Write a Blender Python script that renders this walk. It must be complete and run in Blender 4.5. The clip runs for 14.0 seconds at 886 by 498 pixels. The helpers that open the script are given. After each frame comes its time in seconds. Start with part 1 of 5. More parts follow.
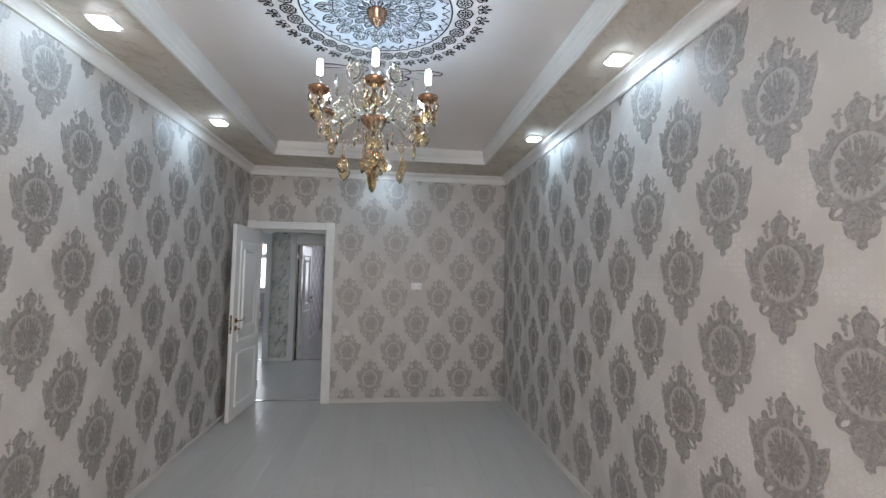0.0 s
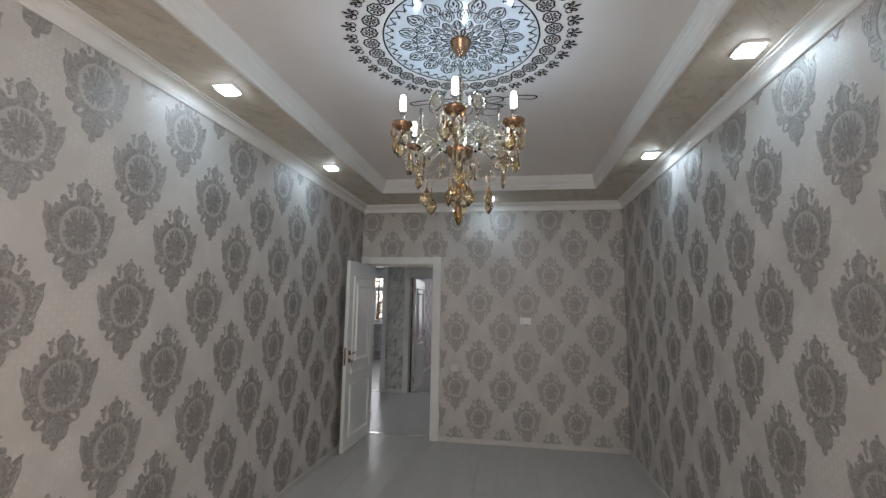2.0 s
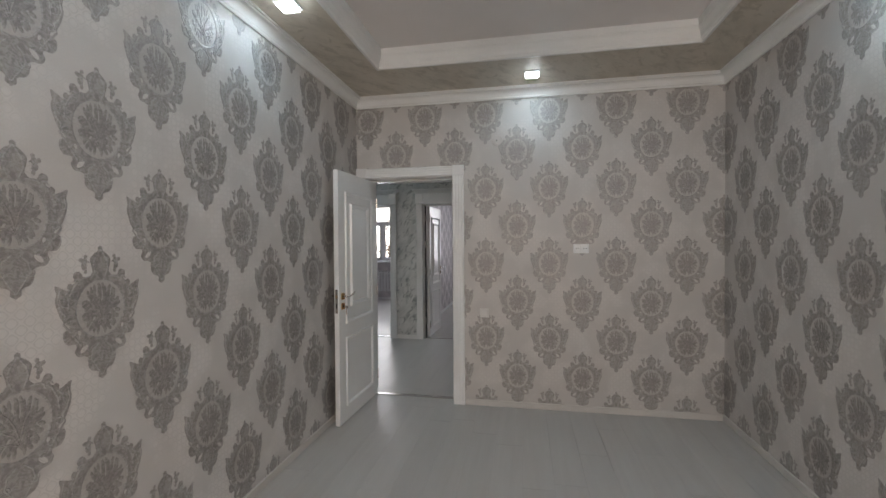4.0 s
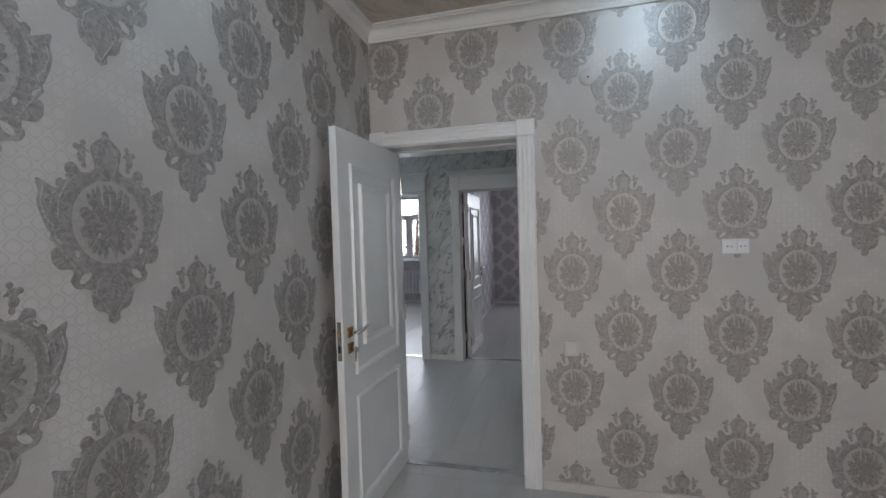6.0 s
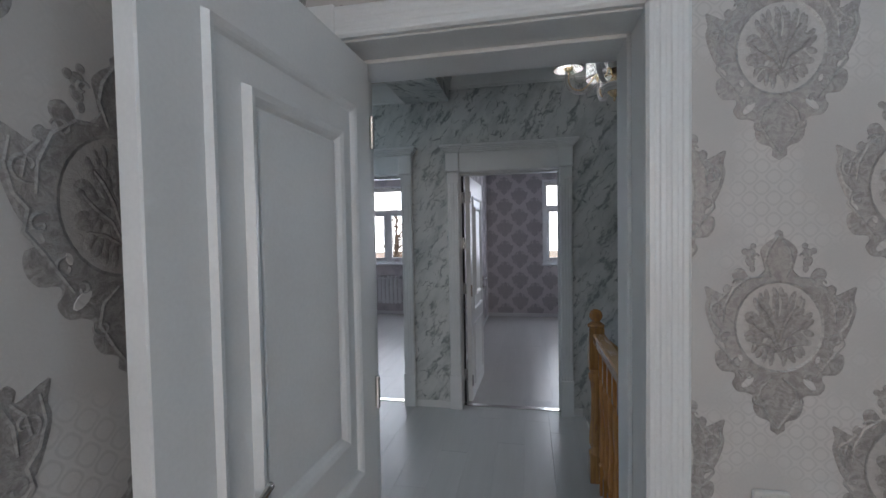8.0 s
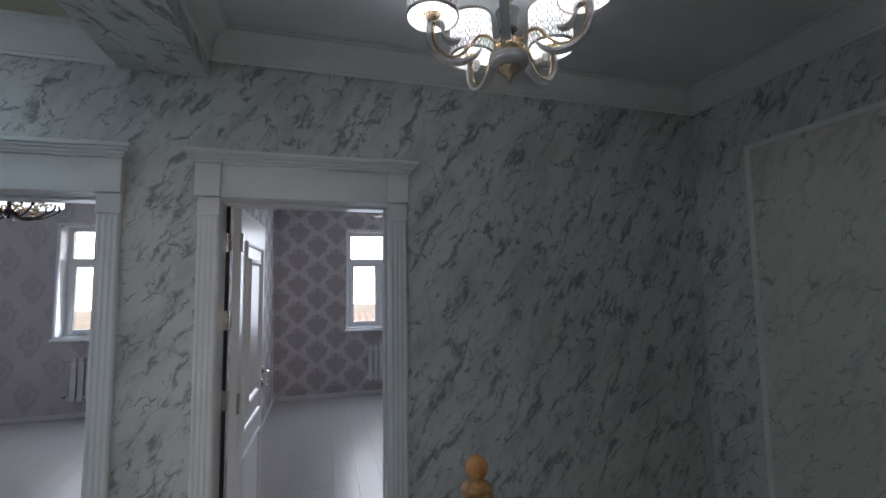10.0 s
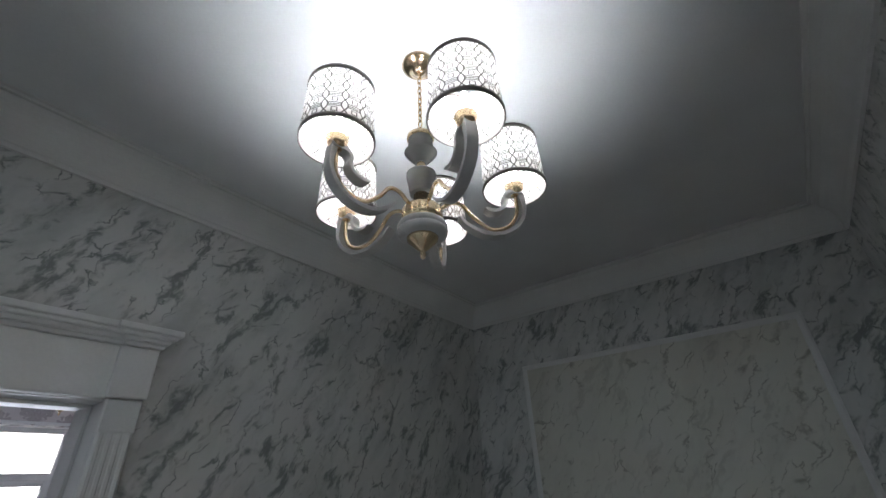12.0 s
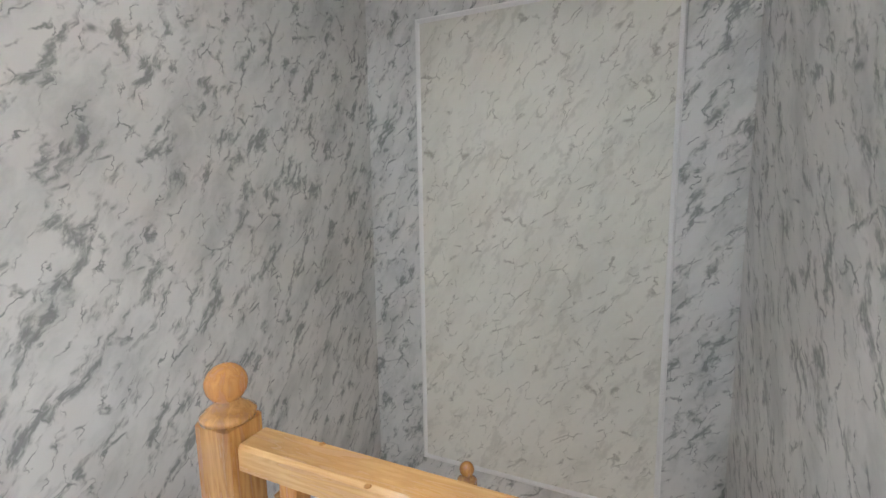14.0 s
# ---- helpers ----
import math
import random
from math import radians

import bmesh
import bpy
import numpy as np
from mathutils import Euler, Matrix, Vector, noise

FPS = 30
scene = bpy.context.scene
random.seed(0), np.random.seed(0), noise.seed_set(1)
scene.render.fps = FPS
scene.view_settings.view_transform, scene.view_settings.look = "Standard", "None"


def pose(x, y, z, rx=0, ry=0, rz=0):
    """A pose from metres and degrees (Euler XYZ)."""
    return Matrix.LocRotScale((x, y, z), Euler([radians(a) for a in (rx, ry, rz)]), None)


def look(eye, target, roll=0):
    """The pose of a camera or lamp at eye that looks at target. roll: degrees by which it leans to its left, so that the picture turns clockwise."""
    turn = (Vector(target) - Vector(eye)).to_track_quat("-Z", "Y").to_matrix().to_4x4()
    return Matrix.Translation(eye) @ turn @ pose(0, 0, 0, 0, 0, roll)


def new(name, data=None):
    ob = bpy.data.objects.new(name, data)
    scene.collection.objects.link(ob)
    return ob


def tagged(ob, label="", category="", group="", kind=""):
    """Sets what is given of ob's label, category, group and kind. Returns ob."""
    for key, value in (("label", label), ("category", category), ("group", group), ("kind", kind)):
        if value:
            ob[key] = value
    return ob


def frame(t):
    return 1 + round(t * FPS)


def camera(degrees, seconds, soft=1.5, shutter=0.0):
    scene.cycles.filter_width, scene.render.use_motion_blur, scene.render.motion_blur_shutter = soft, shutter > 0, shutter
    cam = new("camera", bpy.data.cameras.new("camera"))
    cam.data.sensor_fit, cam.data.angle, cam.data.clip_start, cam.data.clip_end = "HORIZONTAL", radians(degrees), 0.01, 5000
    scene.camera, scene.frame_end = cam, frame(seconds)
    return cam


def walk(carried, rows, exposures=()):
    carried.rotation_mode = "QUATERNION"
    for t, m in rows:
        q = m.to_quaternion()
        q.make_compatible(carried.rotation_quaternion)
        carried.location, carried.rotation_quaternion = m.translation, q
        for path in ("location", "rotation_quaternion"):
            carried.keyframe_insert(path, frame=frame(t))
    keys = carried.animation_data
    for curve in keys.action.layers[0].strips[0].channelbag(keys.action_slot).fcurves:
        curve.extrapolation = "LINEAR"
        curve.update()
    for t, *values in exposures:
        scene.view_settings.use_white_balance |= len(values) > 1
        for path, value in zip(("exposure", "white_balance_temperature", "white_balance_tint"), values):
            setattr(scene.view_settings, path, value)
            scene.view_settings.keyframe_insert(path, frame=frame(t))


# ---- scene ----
PATH = [
    (0, (1.712, -5.289, 1.56), (1.944, -3.306, 1.673), 1.1),
    (0.5, (1.687, -5.222, 1.635), (1.767, -3.246, 1.934), 1.4),
    (1, (1.726, -5.258, 1.652), (1.612, -3.297, 2.031), 1.2),
    (1.5, (1.835, -5.244, 1.643), (1.551, -3.297, 2.0), 1.7),
    (2, (1.854, -5.125, 1.594), (1.537, -3.166, 1.84), 1.0),
    (2.5, (1.751, -4.858, 1.529), (1.473, -2.886, 1.713), 0.2),
    (3, (1.678, -4.537, 1.49), (1.417, -2.558, 1.612), -0.6),
    (3.5, (1.656, -4.164, 1.466), (1.345, -2.188, 1.5), -0.9),
    (4, (1.542, -3.796, 1.458), (1.166, -1.832, 1.425), -0.4),
    (4.2, (1.512, -3.655, 1.488), (1.113, -1.696, 1.419), -0.4),
    (6.3, (1.041, -2.334, 1.491), (0.542, -0.398, 1.435), -1.8),
    (6.5, (1.016, -2.207, 1.497), (0.515, -0.271, 1.445), -1.8),
    (7, (0.915, -1.897, 1.475), (0.405, 0.036, 1.416), -1.3),
    (7.2, (0.841, -1.751, 1.481), (0.34, 0.185, 1.417), -1.2),
    (9.3, (0.529, -0.255, 1.542), (0.472, 1.743, 1.495), -1.8),
    (9.5, (0.532, -0.134, 1.559), (0.557, 1.865, 1.533), -1.9),
    (10, (0.528, 0.165, 1.587), (1.064, 2.085, 1.753), -0.8),
    (10.5, (0.522, 0.411, 1.641), (1.55, 2.105, 1.912), -1.3),
    (11, (0.549, 0.559, 1.649), (1.652, 2.199, 1.956), -0.3),
    (11.5, (0.504, 0.716, 1.682), (1.793, 2.149, 2.218), -0.3),
    (12, (0.416, 0.801, 1.763), (1.827, 1.852, 2.714), -2.7),
    (12.5, (0.414, 0.847, 1.663), (1.99, 1.862, 2.36), -2.5),
    (13, (0.436, 0.872, 1.515), (2.2, 1.788, 1.739), -2.9),
    (13.5, (0.457, 0.847, 1.422), (2.277, 1.671, 1.326), -2.0),
    (13.8, (0.477, 0.827, 1.38), (2.297, 1.64, 1.212), -1.0),
    (14, (0.474, 0.831, 1.351), (2.285, 1.635, 1.085), -0.8),
]
cam = camera(91.9, 14.0)
EXPOSURES = [(0.0, 0.02, 6350, 12), (0.5, -0.36, 6200, 12), (1.0, -0.52, 6150, 12), (1.5, -0.5, 6200, 12), (2.0, -0.45, 6700, 12), (2.5, -0.42, 7250, 12), (3.0, -0.38, 7700, 13),
             (3.5, -0.17, 7250, 13), (4.0, -0.02, 6850, 13), (6.5, 0.0, 6250, 12), (7.2, 0.0, 6200, 12), (9.3, -0.22, 6000, 11), (10.0, 0.12, 6150, 12), (11.0, 0.65, 6400, 13),
             (11.5, 0.85, 6400, 13), (12.0, 0.25, 6350, 12), (12.5, 0.5, 6600, 14), (13.0, 1.3, 7050, 16), (13.5, 1.95, 7100, 18), (14.0, 2.55, 6950, 18)]
walk(cam, [(t, look(eye, target, roll)) for t, eye, target, roll in PATH], EXPOSURES)

# ---- world and large lights ----
world = bpy.data.worlds.new("sky")
scene.world = world
world.use_nodes = True
_nt = world.node_tree
_sky = _nt.nodes.new("ShaderNodeTexSky")
_sky.sky_type = 'NISHITA'
_sky.sun_disc = False
_sky.sun_elevation = radians(51.7)
_sky.sun_rotation = radians(143)
_sky.air_density = 1.6
_sky.dust_density = 4.0
_nt.links.new(_sky.outputs[0], _nt.nodes["Background"].inputs[0])
_nt.nodes["Background"].inputs[1].default_value = 0.15


def sun_lamp():
    d = bpy.data.lights.new("sun", 'SUN')
    d.energy, d.angle, d.color = 5.0, radians(0.5), (1.0, 0.72, 0.48)
    o = new("sun", d)
    o.matrix_world = look((0, 0, 30), (-4.5, 6.0, 20.5))


sun_lamp()


def area_lamp(name, m, sx, sy, watts, color):
    d = bpy.data.lights.new(name, 'AREA')
    d.shape, d.size, d.size_y, d.energy, d.color = 'RECTANGLE', sx, sy, watts, color
    o = new(name, d)
    o.matrix_world = m
    return o


def bulb_lamp(name, p, watts, color, radius=0.02):
    d = bpy.data.lights.new(name, 'POINT')
    d.energy, d.color, d.shadow_soft_size = watts, color, radius
    o = new(name, d)
    o.location = p
    return o


COOL = (0.47, 0.78, 1.0)
COOL_HALL = (0.70, 0.85, 0.98)
DAY = (0.80, 0.88, 1.0)
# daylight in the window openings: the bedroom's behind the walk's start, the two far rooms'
area_lamp("daylight_fill", look((1.7, -6.17, 1.7), (0.5, -3.4, 1.1)), 1.3, 1.4, 57, (1.0, 0.88, 0.78))
area_lamp("daylight_fill", look((-2.1, 6.72, 1.7), (-2.1, 2.0, 1.0)), 1.1, 1.35, 19, DAY)
area_lamp("daylight_fill", look((1.38, 6.72, 1.7), (1.38, 2.0, 1.0)), 0.95, 1.35, 18, DAY)
# fill light for the stairwell, at an added window out of view below
area_lamp("daylight_fill", look((1.75, 0.3, -1.8), (1.9, 2.4, -0.9)), 0.9, 1.1, 2.5, (1.0, 0.95, 0.9))

# ---- materials ----


class Nodes:
    def __init__(self, name):
        self.m = bpy.data.materials.new(name)
        self.m.use_nodes = True
        self.t = self.m.node_tree
        self.b = self.t.nodes["Principled BSDF"]
        self.co = self.t.nodes.new("ShaderNodeTexCoord").outputs["Object"]

    def put(self, sock, v):
        if isinstance(v, (int, float)):
            sock.default_value = v
        elif isinstance(v, tuple):
            sock.default_value = (*v, 1.0) if len(v) == 3 and sock.type == 'RGBA' else v
        else:
            self.t.links.new(v, sock)

    def math(self, op, a, b=0.0, c=None, clamp=False):
        n = self.t.nodes.new("ShaderNodeMath")
        n.operation, n.use_clamp = op, clamp
        self.put(n.inputs[0], a)
        self.put(n.inputs[1], b)
        if c is not None:
            self.put(n.inputs[2], c)
        return n.outputs[0]

    def map(self, v, scale=(1, 1, 1), rot=(0, 0, 0), loc=(0, 0, 0)):
        n = self.t.nodes.new("ShaderNodeMapping")
        self.put(n.inputs[0], v)
        n.inputs[1].default_value, n.inputs[2].default_value, n.inputs[3].default_value = loc, [radians(a) for a in rot], scale
        return n.outputs[0]

    def noise(self, v, scale, detail=3, rough=0.55, dist=0.0):
        n = self.t.nodes.new("ShaderNodeTexNoise")
        self.put(n.inputs["Vector"], v)
        n.inputs["Scale"].default_value, n.inputs["Detail"].default_value = scale, detail
        n.inputs["Roughness"].default_value, n.inputs["Distortion"].default_value = rough, dist
        return n.outputs[0]

    def voronoi(self, v, scale, feature='F1'):
        n = self.t.nodes.new("ShaderNodeTexVoronoi")
        n.feature = feature
        self.put(n.inputs["Vector"], v)
        n.inputs["Scale"].default_value = scale
        return n.outputs["Distance"]

    def ramp(self, f, lo, hi, a=0.0, b=1.0):
        n = self.t.nodes.new("ShaderNodeMapRange")
        n.interpolation_type = 'SMOOTHSTEP'
        self.put(n.inputs[0], f)
        for i, x in enumerate((lo, hi, a, b)):
            n.inputs[i + 1].default_value = x
        return n.outputs[0]

    def mix(self, f, a, b):
        n = self.t.nodes.new("ShaderNodeMix")
        n.data_type = 'RGBA'
        self.put(n.inputs[0], f)
        self.put(n.inputs[6], a)
        self.put(n.inputs[7], b)
        return n.outputs[2]

    def split(self, v):
        n = self.t.nodes.new("ShaderNodeSeparateXYZ")
        self.put(n.inputs[0], v)
        return n.outputs

    def join(self, x, y, z):
        n = self.t.nodes.new("ShaderNodeCombineXYZ")
        for i, v in enumerate((x, y, z)):
            self.put(n.inputs[i], v)
        return n.outputs[0]

    def bump(self, h, strength=0.2, dist=0.002):
        n = self.t.nodes.new("ShaderNodeBump")
        n.inputs["Strength"].default_value, n.inputs["Distance"].default_value = strength, dist
        self.put(n.inputs["Height"], h)
        self.t.links.new(n.outputs[0], self.b.inputs["Normal"])

    def rand(self):
        return self.t.nodes.new("ShaderNodeObjectInfo").outputs["Random"]

    def set(self, **kw):
        names = dict(color="Base Color", rough="Roughness", metal="Metallic", coat="Coat Weight", spec="Specular IOR Level",
                     trans="Transmission Weight", ior="IOR", glow="Emission Color", power="Emission Strength", alpha="Alpha")
        for k, v in kw.items():
            self.put(self.b.inputs[names[k]], v)
        return self.m


def plain(name, color, rough=0.5, metal=0.0, vary=0.06, scale=14.0, bump=0.08, dist=0.001, **kw):
    """A surface of one colour with cloudy variation, fine grain and uneven gloss."""
    n = Nodes(name)
    big, fine = n.noise(n.co, scale * 0.25, 3), n.noise(n.co, scale * 9, 4)
    f = n.math('ADD', n.math('MULTIPLY', big, 0.6), n.math('MULTIPLY', fine, 0.4))
    dark = tuple(c * (1 - vary * 2) for c in color)
    lite = tuple(min(1, c * (1 + vary)) for c in color)
    n.bump(fine, bump, dist)
    return n.set(color=n.mix(n.ramp(f, 0.3, 0.7), dark, lite), rough=n.ramp(big, 0.25, 0.75, rough * 0.85, min(1, rough * 1.15)), metal=metal, **kw)


def wallpaper(name, color, weave):
    """Vinyl wallpaper: faint embossed lattice, fibrous grain, cloudy tone."""
    n = Nodes(name)
    s = n.split(n.co)
    u = n.math('ADD', s[0], s[1])
    a = n.math('SINE', n.math('MULTIPLY', n.math('ADD', u, s[2]), 62.0))
    b = n.math('SINE', n.math('MULTIPLY', n.math('SUBTRACT', u, s[2]), 62.0))
    lattice = n.ramp(n.math('ABSOLUTE', n.math('SUBTRACT', n.math('ABSOLUTE', n.math('MULTIPLY', a, b)), 0.3)), 0.04, 0.24)
    cloud, grain = n.noise(n.co, 2.2, 4), n.noise(n.co, 190, 3)
    patch = n.ramp(n.noise(n.co, 3.6, 3), 0.42, 0.62)
    f = n.math('ADD', n.math('MULTIPLY', cloud, 0.5), n.math('ADD', n.math('MULTIPLY', grain, 0.28), n.math('MULTIPLY', n.math('MULTIPLY', lattice, patch), 0.11 * weave)))
    dark = tuple(c * 0.86 for c in color)
    n.bump(n.math('ADD', grain, n.math('MULTIPLY', n.math('MULTIPLY', lattice, patch), 0.5)), 0.22, 0.001)
    return n.set(color=n.mix(n.ramp(f, 0.3, 0.75), dark, color), rough=n.ramp(n.math('MULTIPLY', lattice, patch), 0, 1, 0.62, 0.45), spec=0.4)


def foil(name, dark, lite, rough=0.38):
    """The embossed print of the medallions: metallic ink, swirling grain, tiny pale glints put into the colour."""
    n = Nodes(name)
    swirl = n.noise(n.co, 42, 4, 0.6, 1.6)
    fine = n.noise(n.co, 320, 2)
    glint = n.ramp(n.voronoi(n.co, 260), 0.0, 0.12, 1.0, 0.0)
    f = n.math('ADD', n.math('MULTIPLY', swirl, 0.8), n.math('MULTIPLY', fine, 0.2))
    n.bump(n.math('ADD', swirl, n.math('MULTIPLY', fine, 0.4)), 0.55, 0.002)
    col = n.mix(n.ramp(f, 0.36, 0.64), dark, lite)
    return n.set(color=n.mix(n.math('MULTIPLY', glint, 0.6), col, (0.75, 0.76, 0.78)), rough=n.ramp(swirl, 0.3, 0.7, rough, rough + 0.2), metal=0.35)


def marble(name, ground, cloud, vein, scale=1.0, turn=0.0, amount=1.0, rough=0.42, lying=False, bold=1.0):
    """Marble-print wallpaper: slanting smoky strokes that swell and thin, joined by hair cracks, over a clouded pale ground."""
    n = Nodes(name)
    s = n.split(n.co)
    flat = n.join(s[0], s[1], turn) if lying else n.join(n.math('SUBTRACT', s[0], s[1]), s[2], turn)
    wa = n.noise(flat, 4.5 * scale, 3, 0.55)
    wb = n.noise(n.map(flat, loc=(4.3, 8.1, 0)), 13.0 * scale, 3, 0.6)
    sw = n.split(n.map(flat, rot=(0, 0, 31)))
    bend = n.math('ADD', n.math('MULTIPLY', wa, 0.075), n.math('MULTIPLY', wb, 0.03))
    across = n.math('ADD', sw[0], bend)
    slant = n.join(across, n.math('MULTIPLY', n.math('ADD', sw[1], n.math('MULTIPLY', wb, 0.05)), 0.36), sw[2])
    # broad strokes: ridges whose width swells and dies along their length
    swell = n.ramp(n.noise(n.map(slant, loc=(2.2, 5.1, 0)), 8.5 * scale, 4, 0.6), 0.40, 0.68)
    r1 = n.math('ABSOLUTE', n.math('SUBTRACT', n.noise(slant, 5.0 * scale, 5, 0.6), 0.5))
    stroke = n.ramp(n.math('SUBTRACT', r1, n.math('MULTIPLY', swell, 0.035)), -0.030, 0.036, 1.0, 0.0)
    stroke = n.math('MULTIPLY', stroke, n.ramp(swell, 0.10, 0.75))
    # hair cracks round stretched cells
    cell = n.join(n.math('ADD', across, n.math('MULTIPLY', wb, 0.045)), n.math('MULTIPLY', n.math('ADD', sw[1], n.math('MULTIPLY', wb, 0.10)), 0.36), sw[2])
    edge = n.voronoi(cell, 9.0 * scale, 'DISTANCE_TO_EDGE')
    hair = n.ramp(edge, 0.0, 0.045, 1.0, 0.0)
    gate = n.ramp(n.noise(n.map(flat, loc=(9, 2, 0)), 9.0 * scale, 3), 0.43, 0.62)
    crack = n.math('MULTIPLY', hair, gate)
    # fine flecks that lie with the strokes
    fleck = n.math('MULTIPLY', n.ramp(n.noise(n.map(slant, loc=(6.1, 1.7, 0)), 19.0 * scale, 4, 0.6), 0.56, 0.68), swell)
    mist = n.ramp(n.noise(slant, 4.2 * scale, 5, 0.62), 0.42, 0.70)
    grain = n.noise(n.co, 240, 3)
    ink = n.math('MAXIMUM', n.math('MULTIPLY', stroke, 0.74 * bold), n.math('MAXIMUM', n.math('MULTIPLY', crack, 0.78), n.math('MULTIPLY', fleck, 0.48 * bold)))
    base = n.mix(n.math('MULTIPLY', mist, amount), ground, cloud)
    n.bump(n.math('ADD', grain, n.math('MULTIPLY', ink, 0.6)), 0.18, 0.001)
    return n.set(color=n.mix(n.math('MULTIPLY', ink, amount), base, vein), rough=n.ramp(grain, 0.3, 0.7, rough, rough + 0.12), spec=0.45)


def laminate(name, a, b):
    """Pale grey oak laminate: long grain along each plank, tone by plank."""
    n = Nodes(name)
    g = n.map(n.co, (1.0, 0.06, 1.0))
    off = n.math('MULTIPLY', n.rand(), 7.0)
    s = n.split(g)
    v = n.join(s[0], n.math('ADD', s[1], off), off)
    grain = n.noise(v, 16, 5, 0.6, 0.2)
    fine = n.noise(v, 210, 3)
    f = n.math('ADD', n.math('MULTIPLY', grain, 0.55), n.math('ADD', n.math('MULTIPLY', fine, 0.16), n.math('MULTIPLY', n.rand(), 0.11)))
    n.bump(fine, 0.03, 0.0006)
    return n.set(color=n.mix(n.ramp(f, -0.12, 0.90), a, b), rough=n.ramp(fine, 0.3, 0.7, 0.31, 0.35), spec=0.5)


def pine(name, a, b, knot, upright=False):
    """Varnished pine with long grain and knots."""
    n = Nodes(name)
    g = n.map(n.co, (14.0, 14.0, 1.0) if upright else (14.0, 1.0, 14.0))
    grain = n.noise(g, 4.0, 5, 0.6, 1.2)
    k = n.ramp(n.voronoi(n.map(n.co, (1, 0.55, 1)), 7.0), 0.04, 0.12, 1.0, 0.0)
    ring = n.math('MULTIPLY', n.ramp(n.noise(n.co, 6, 2), 0.45, 0.6), k)
    n.bump(grain, 0.08, 0.0008)
    return n.set(color=n.mix(ring, n.mix(n.ramp(grain, 0.35, 0.68), a, b), knot), rough=n.ramp(grain, 0.3, 0.7, 0.2, 0.3), coat=0.8)


def shade_cloth(name):
    """Lampshade: lit translucent cloth under a printed chain lattice."""
    n = Nodes(name)
    s = n.split(n.t.nodes.new("ShaderNodeTexCoord").outputs["UV"])
    u, v = n.math('MULTIPLY', s[0], 12.0), n.math('MULTIPLY', s[1], 5.0)
    fu = n.math('ABSOLUTE', n.math('SUBTRACT', n.math('FRACT', u), 0.5))
    fv = n.math('ABSOLUTE', n.math('SUBTRACT', n.math('FRACT', v), 0.5))
    du = n.math('SUBTRACT', 0.5, fu)
    link = n.math('MULTIPLY', n.math('ABSOLUTE', n.math('COSINE', n.math('MULTIPLY', v, 3.14159))), 0.17)
    chain = n.ramp(n.math('ABSOLUTE', n.math('SUBTRACT', du, link)), 0.03, 0.065, 1.0, 0.0)
    bars = n.math('MULTIPLY', n.math('MAXIMUM', n.ramp(n.math('ABSOLUTE', n.math('SUBTRACT', fv, 0.34)), 0.03, 0.07, 1.0, 0.0), n.ramp(fv, 0.44, 0.47)), n.ramp(n.math('SUBTRACT', du, link), 0.0, 0.04))
    box = n.ramp(n.math('ABSOLUTE', n.math('SUBTRACT', n.math('MAXIMUM', n.math('MULTIPLY', fu, 1.25), fv), 0.17)), 0.02, 0.055, 1.0, 0.0)
    f = n.math('MAXIMUM', chain, n.math('MAXIMUM', bars, box))
    col = n.mix(f, (0.78, 0.76, 0.73), (0.10, 0.09, 0.08))
    n.set(color=col, rough=0.7)
    tr = n.t.nodes.new("ShaderNodeBsdfTranslucent")
    n.put(tr.inputs[0], col)
    mx = n.t.nodes.new("ShaderNodeMixShader")
    mx.inputs[0].default_value = 0.24
    n.t.links.new(n.b.outputs[0], mx.inputs[1])
    n.t.links.new(tr.outputs[0], mx.inputs[2])
    n.t.links.new(mx.outputs[0], n.t.nodes["Material Output"].inputs[0])
    return n.m


def glow(name, color, power):
    n = Nodes(name)
    return n.set(color=(0.9, 0.9, 0.9), glow=color, power=power, rough=0.4)


def clear(name, color, rough=0.02, ior=1.45):
    n = Nodes(name)
    return n.set(color=color, rough=rough, trans=1.0, ior=ior)


PAPER_BED = wallpaper("bedroom_wallpaper", (0.60, 0.572, 0.55), 2.6)
PAPER_A = wallpaper("rose_white_wallpaper", (0.70, 0.66, 0.67), 0.6)
PAPER_B = wallpaper("lilac_wallpaper", (0.73, 0.685, 0.69), 0.6)
FOIL_BED = foil("silver_taupe_print", (0.285, 0.265, 0.253), (0.435, 0.41, 0.394))
FOIL_INNER = foil("taupe_flower_print", (0.265, 0.246, 0.235), (0.42, 0.395, 0.38))
RIM_BED = foil("raised_silver_outline", (0.30, 0.285, 0.275), (0.47, 0.45, 0.435), 0.32)
SATIN = foil("pale_satin_print", (0.46, 0.437, 0.418), (0.54, 0.515, 0.496), 0.4)
FOIL_A = foil("pale_lilac_print", (0.50, 0.47, 0.49), (0.60, 0.57, 0.585), 0.5)
FOIL_B = foil("grey_lilac_print", (0.41, 0.38, 0.39), (0.53, 0.495, 0.505), 0.5)
MARBLE_INK = ((0.645, 0.642, 0.625), (0.475, 0.485, 0.475), (0.12, 0.14, 0.138))
MARBLE = marble("grey_green_marble_paper", *MARBLE_INK, 1.4)
MARBLE_UNDER = marble("grey_green_marble_paper_overhead", *MARBLE_INK, 1.4, lying=True)
MARBLE_PALE = marble("cream_marble_paper", (0.71, 0.695, 0.63), (0.62, 0.605, 0.54), (0.25, 0.235, 0.19), 1.45, 4.0, 0.85, bold=0.4)
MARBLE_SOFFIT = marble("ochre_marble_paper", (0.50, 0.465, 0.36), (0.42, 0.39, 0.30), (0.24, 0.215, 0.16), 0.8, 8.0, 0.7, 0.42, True)
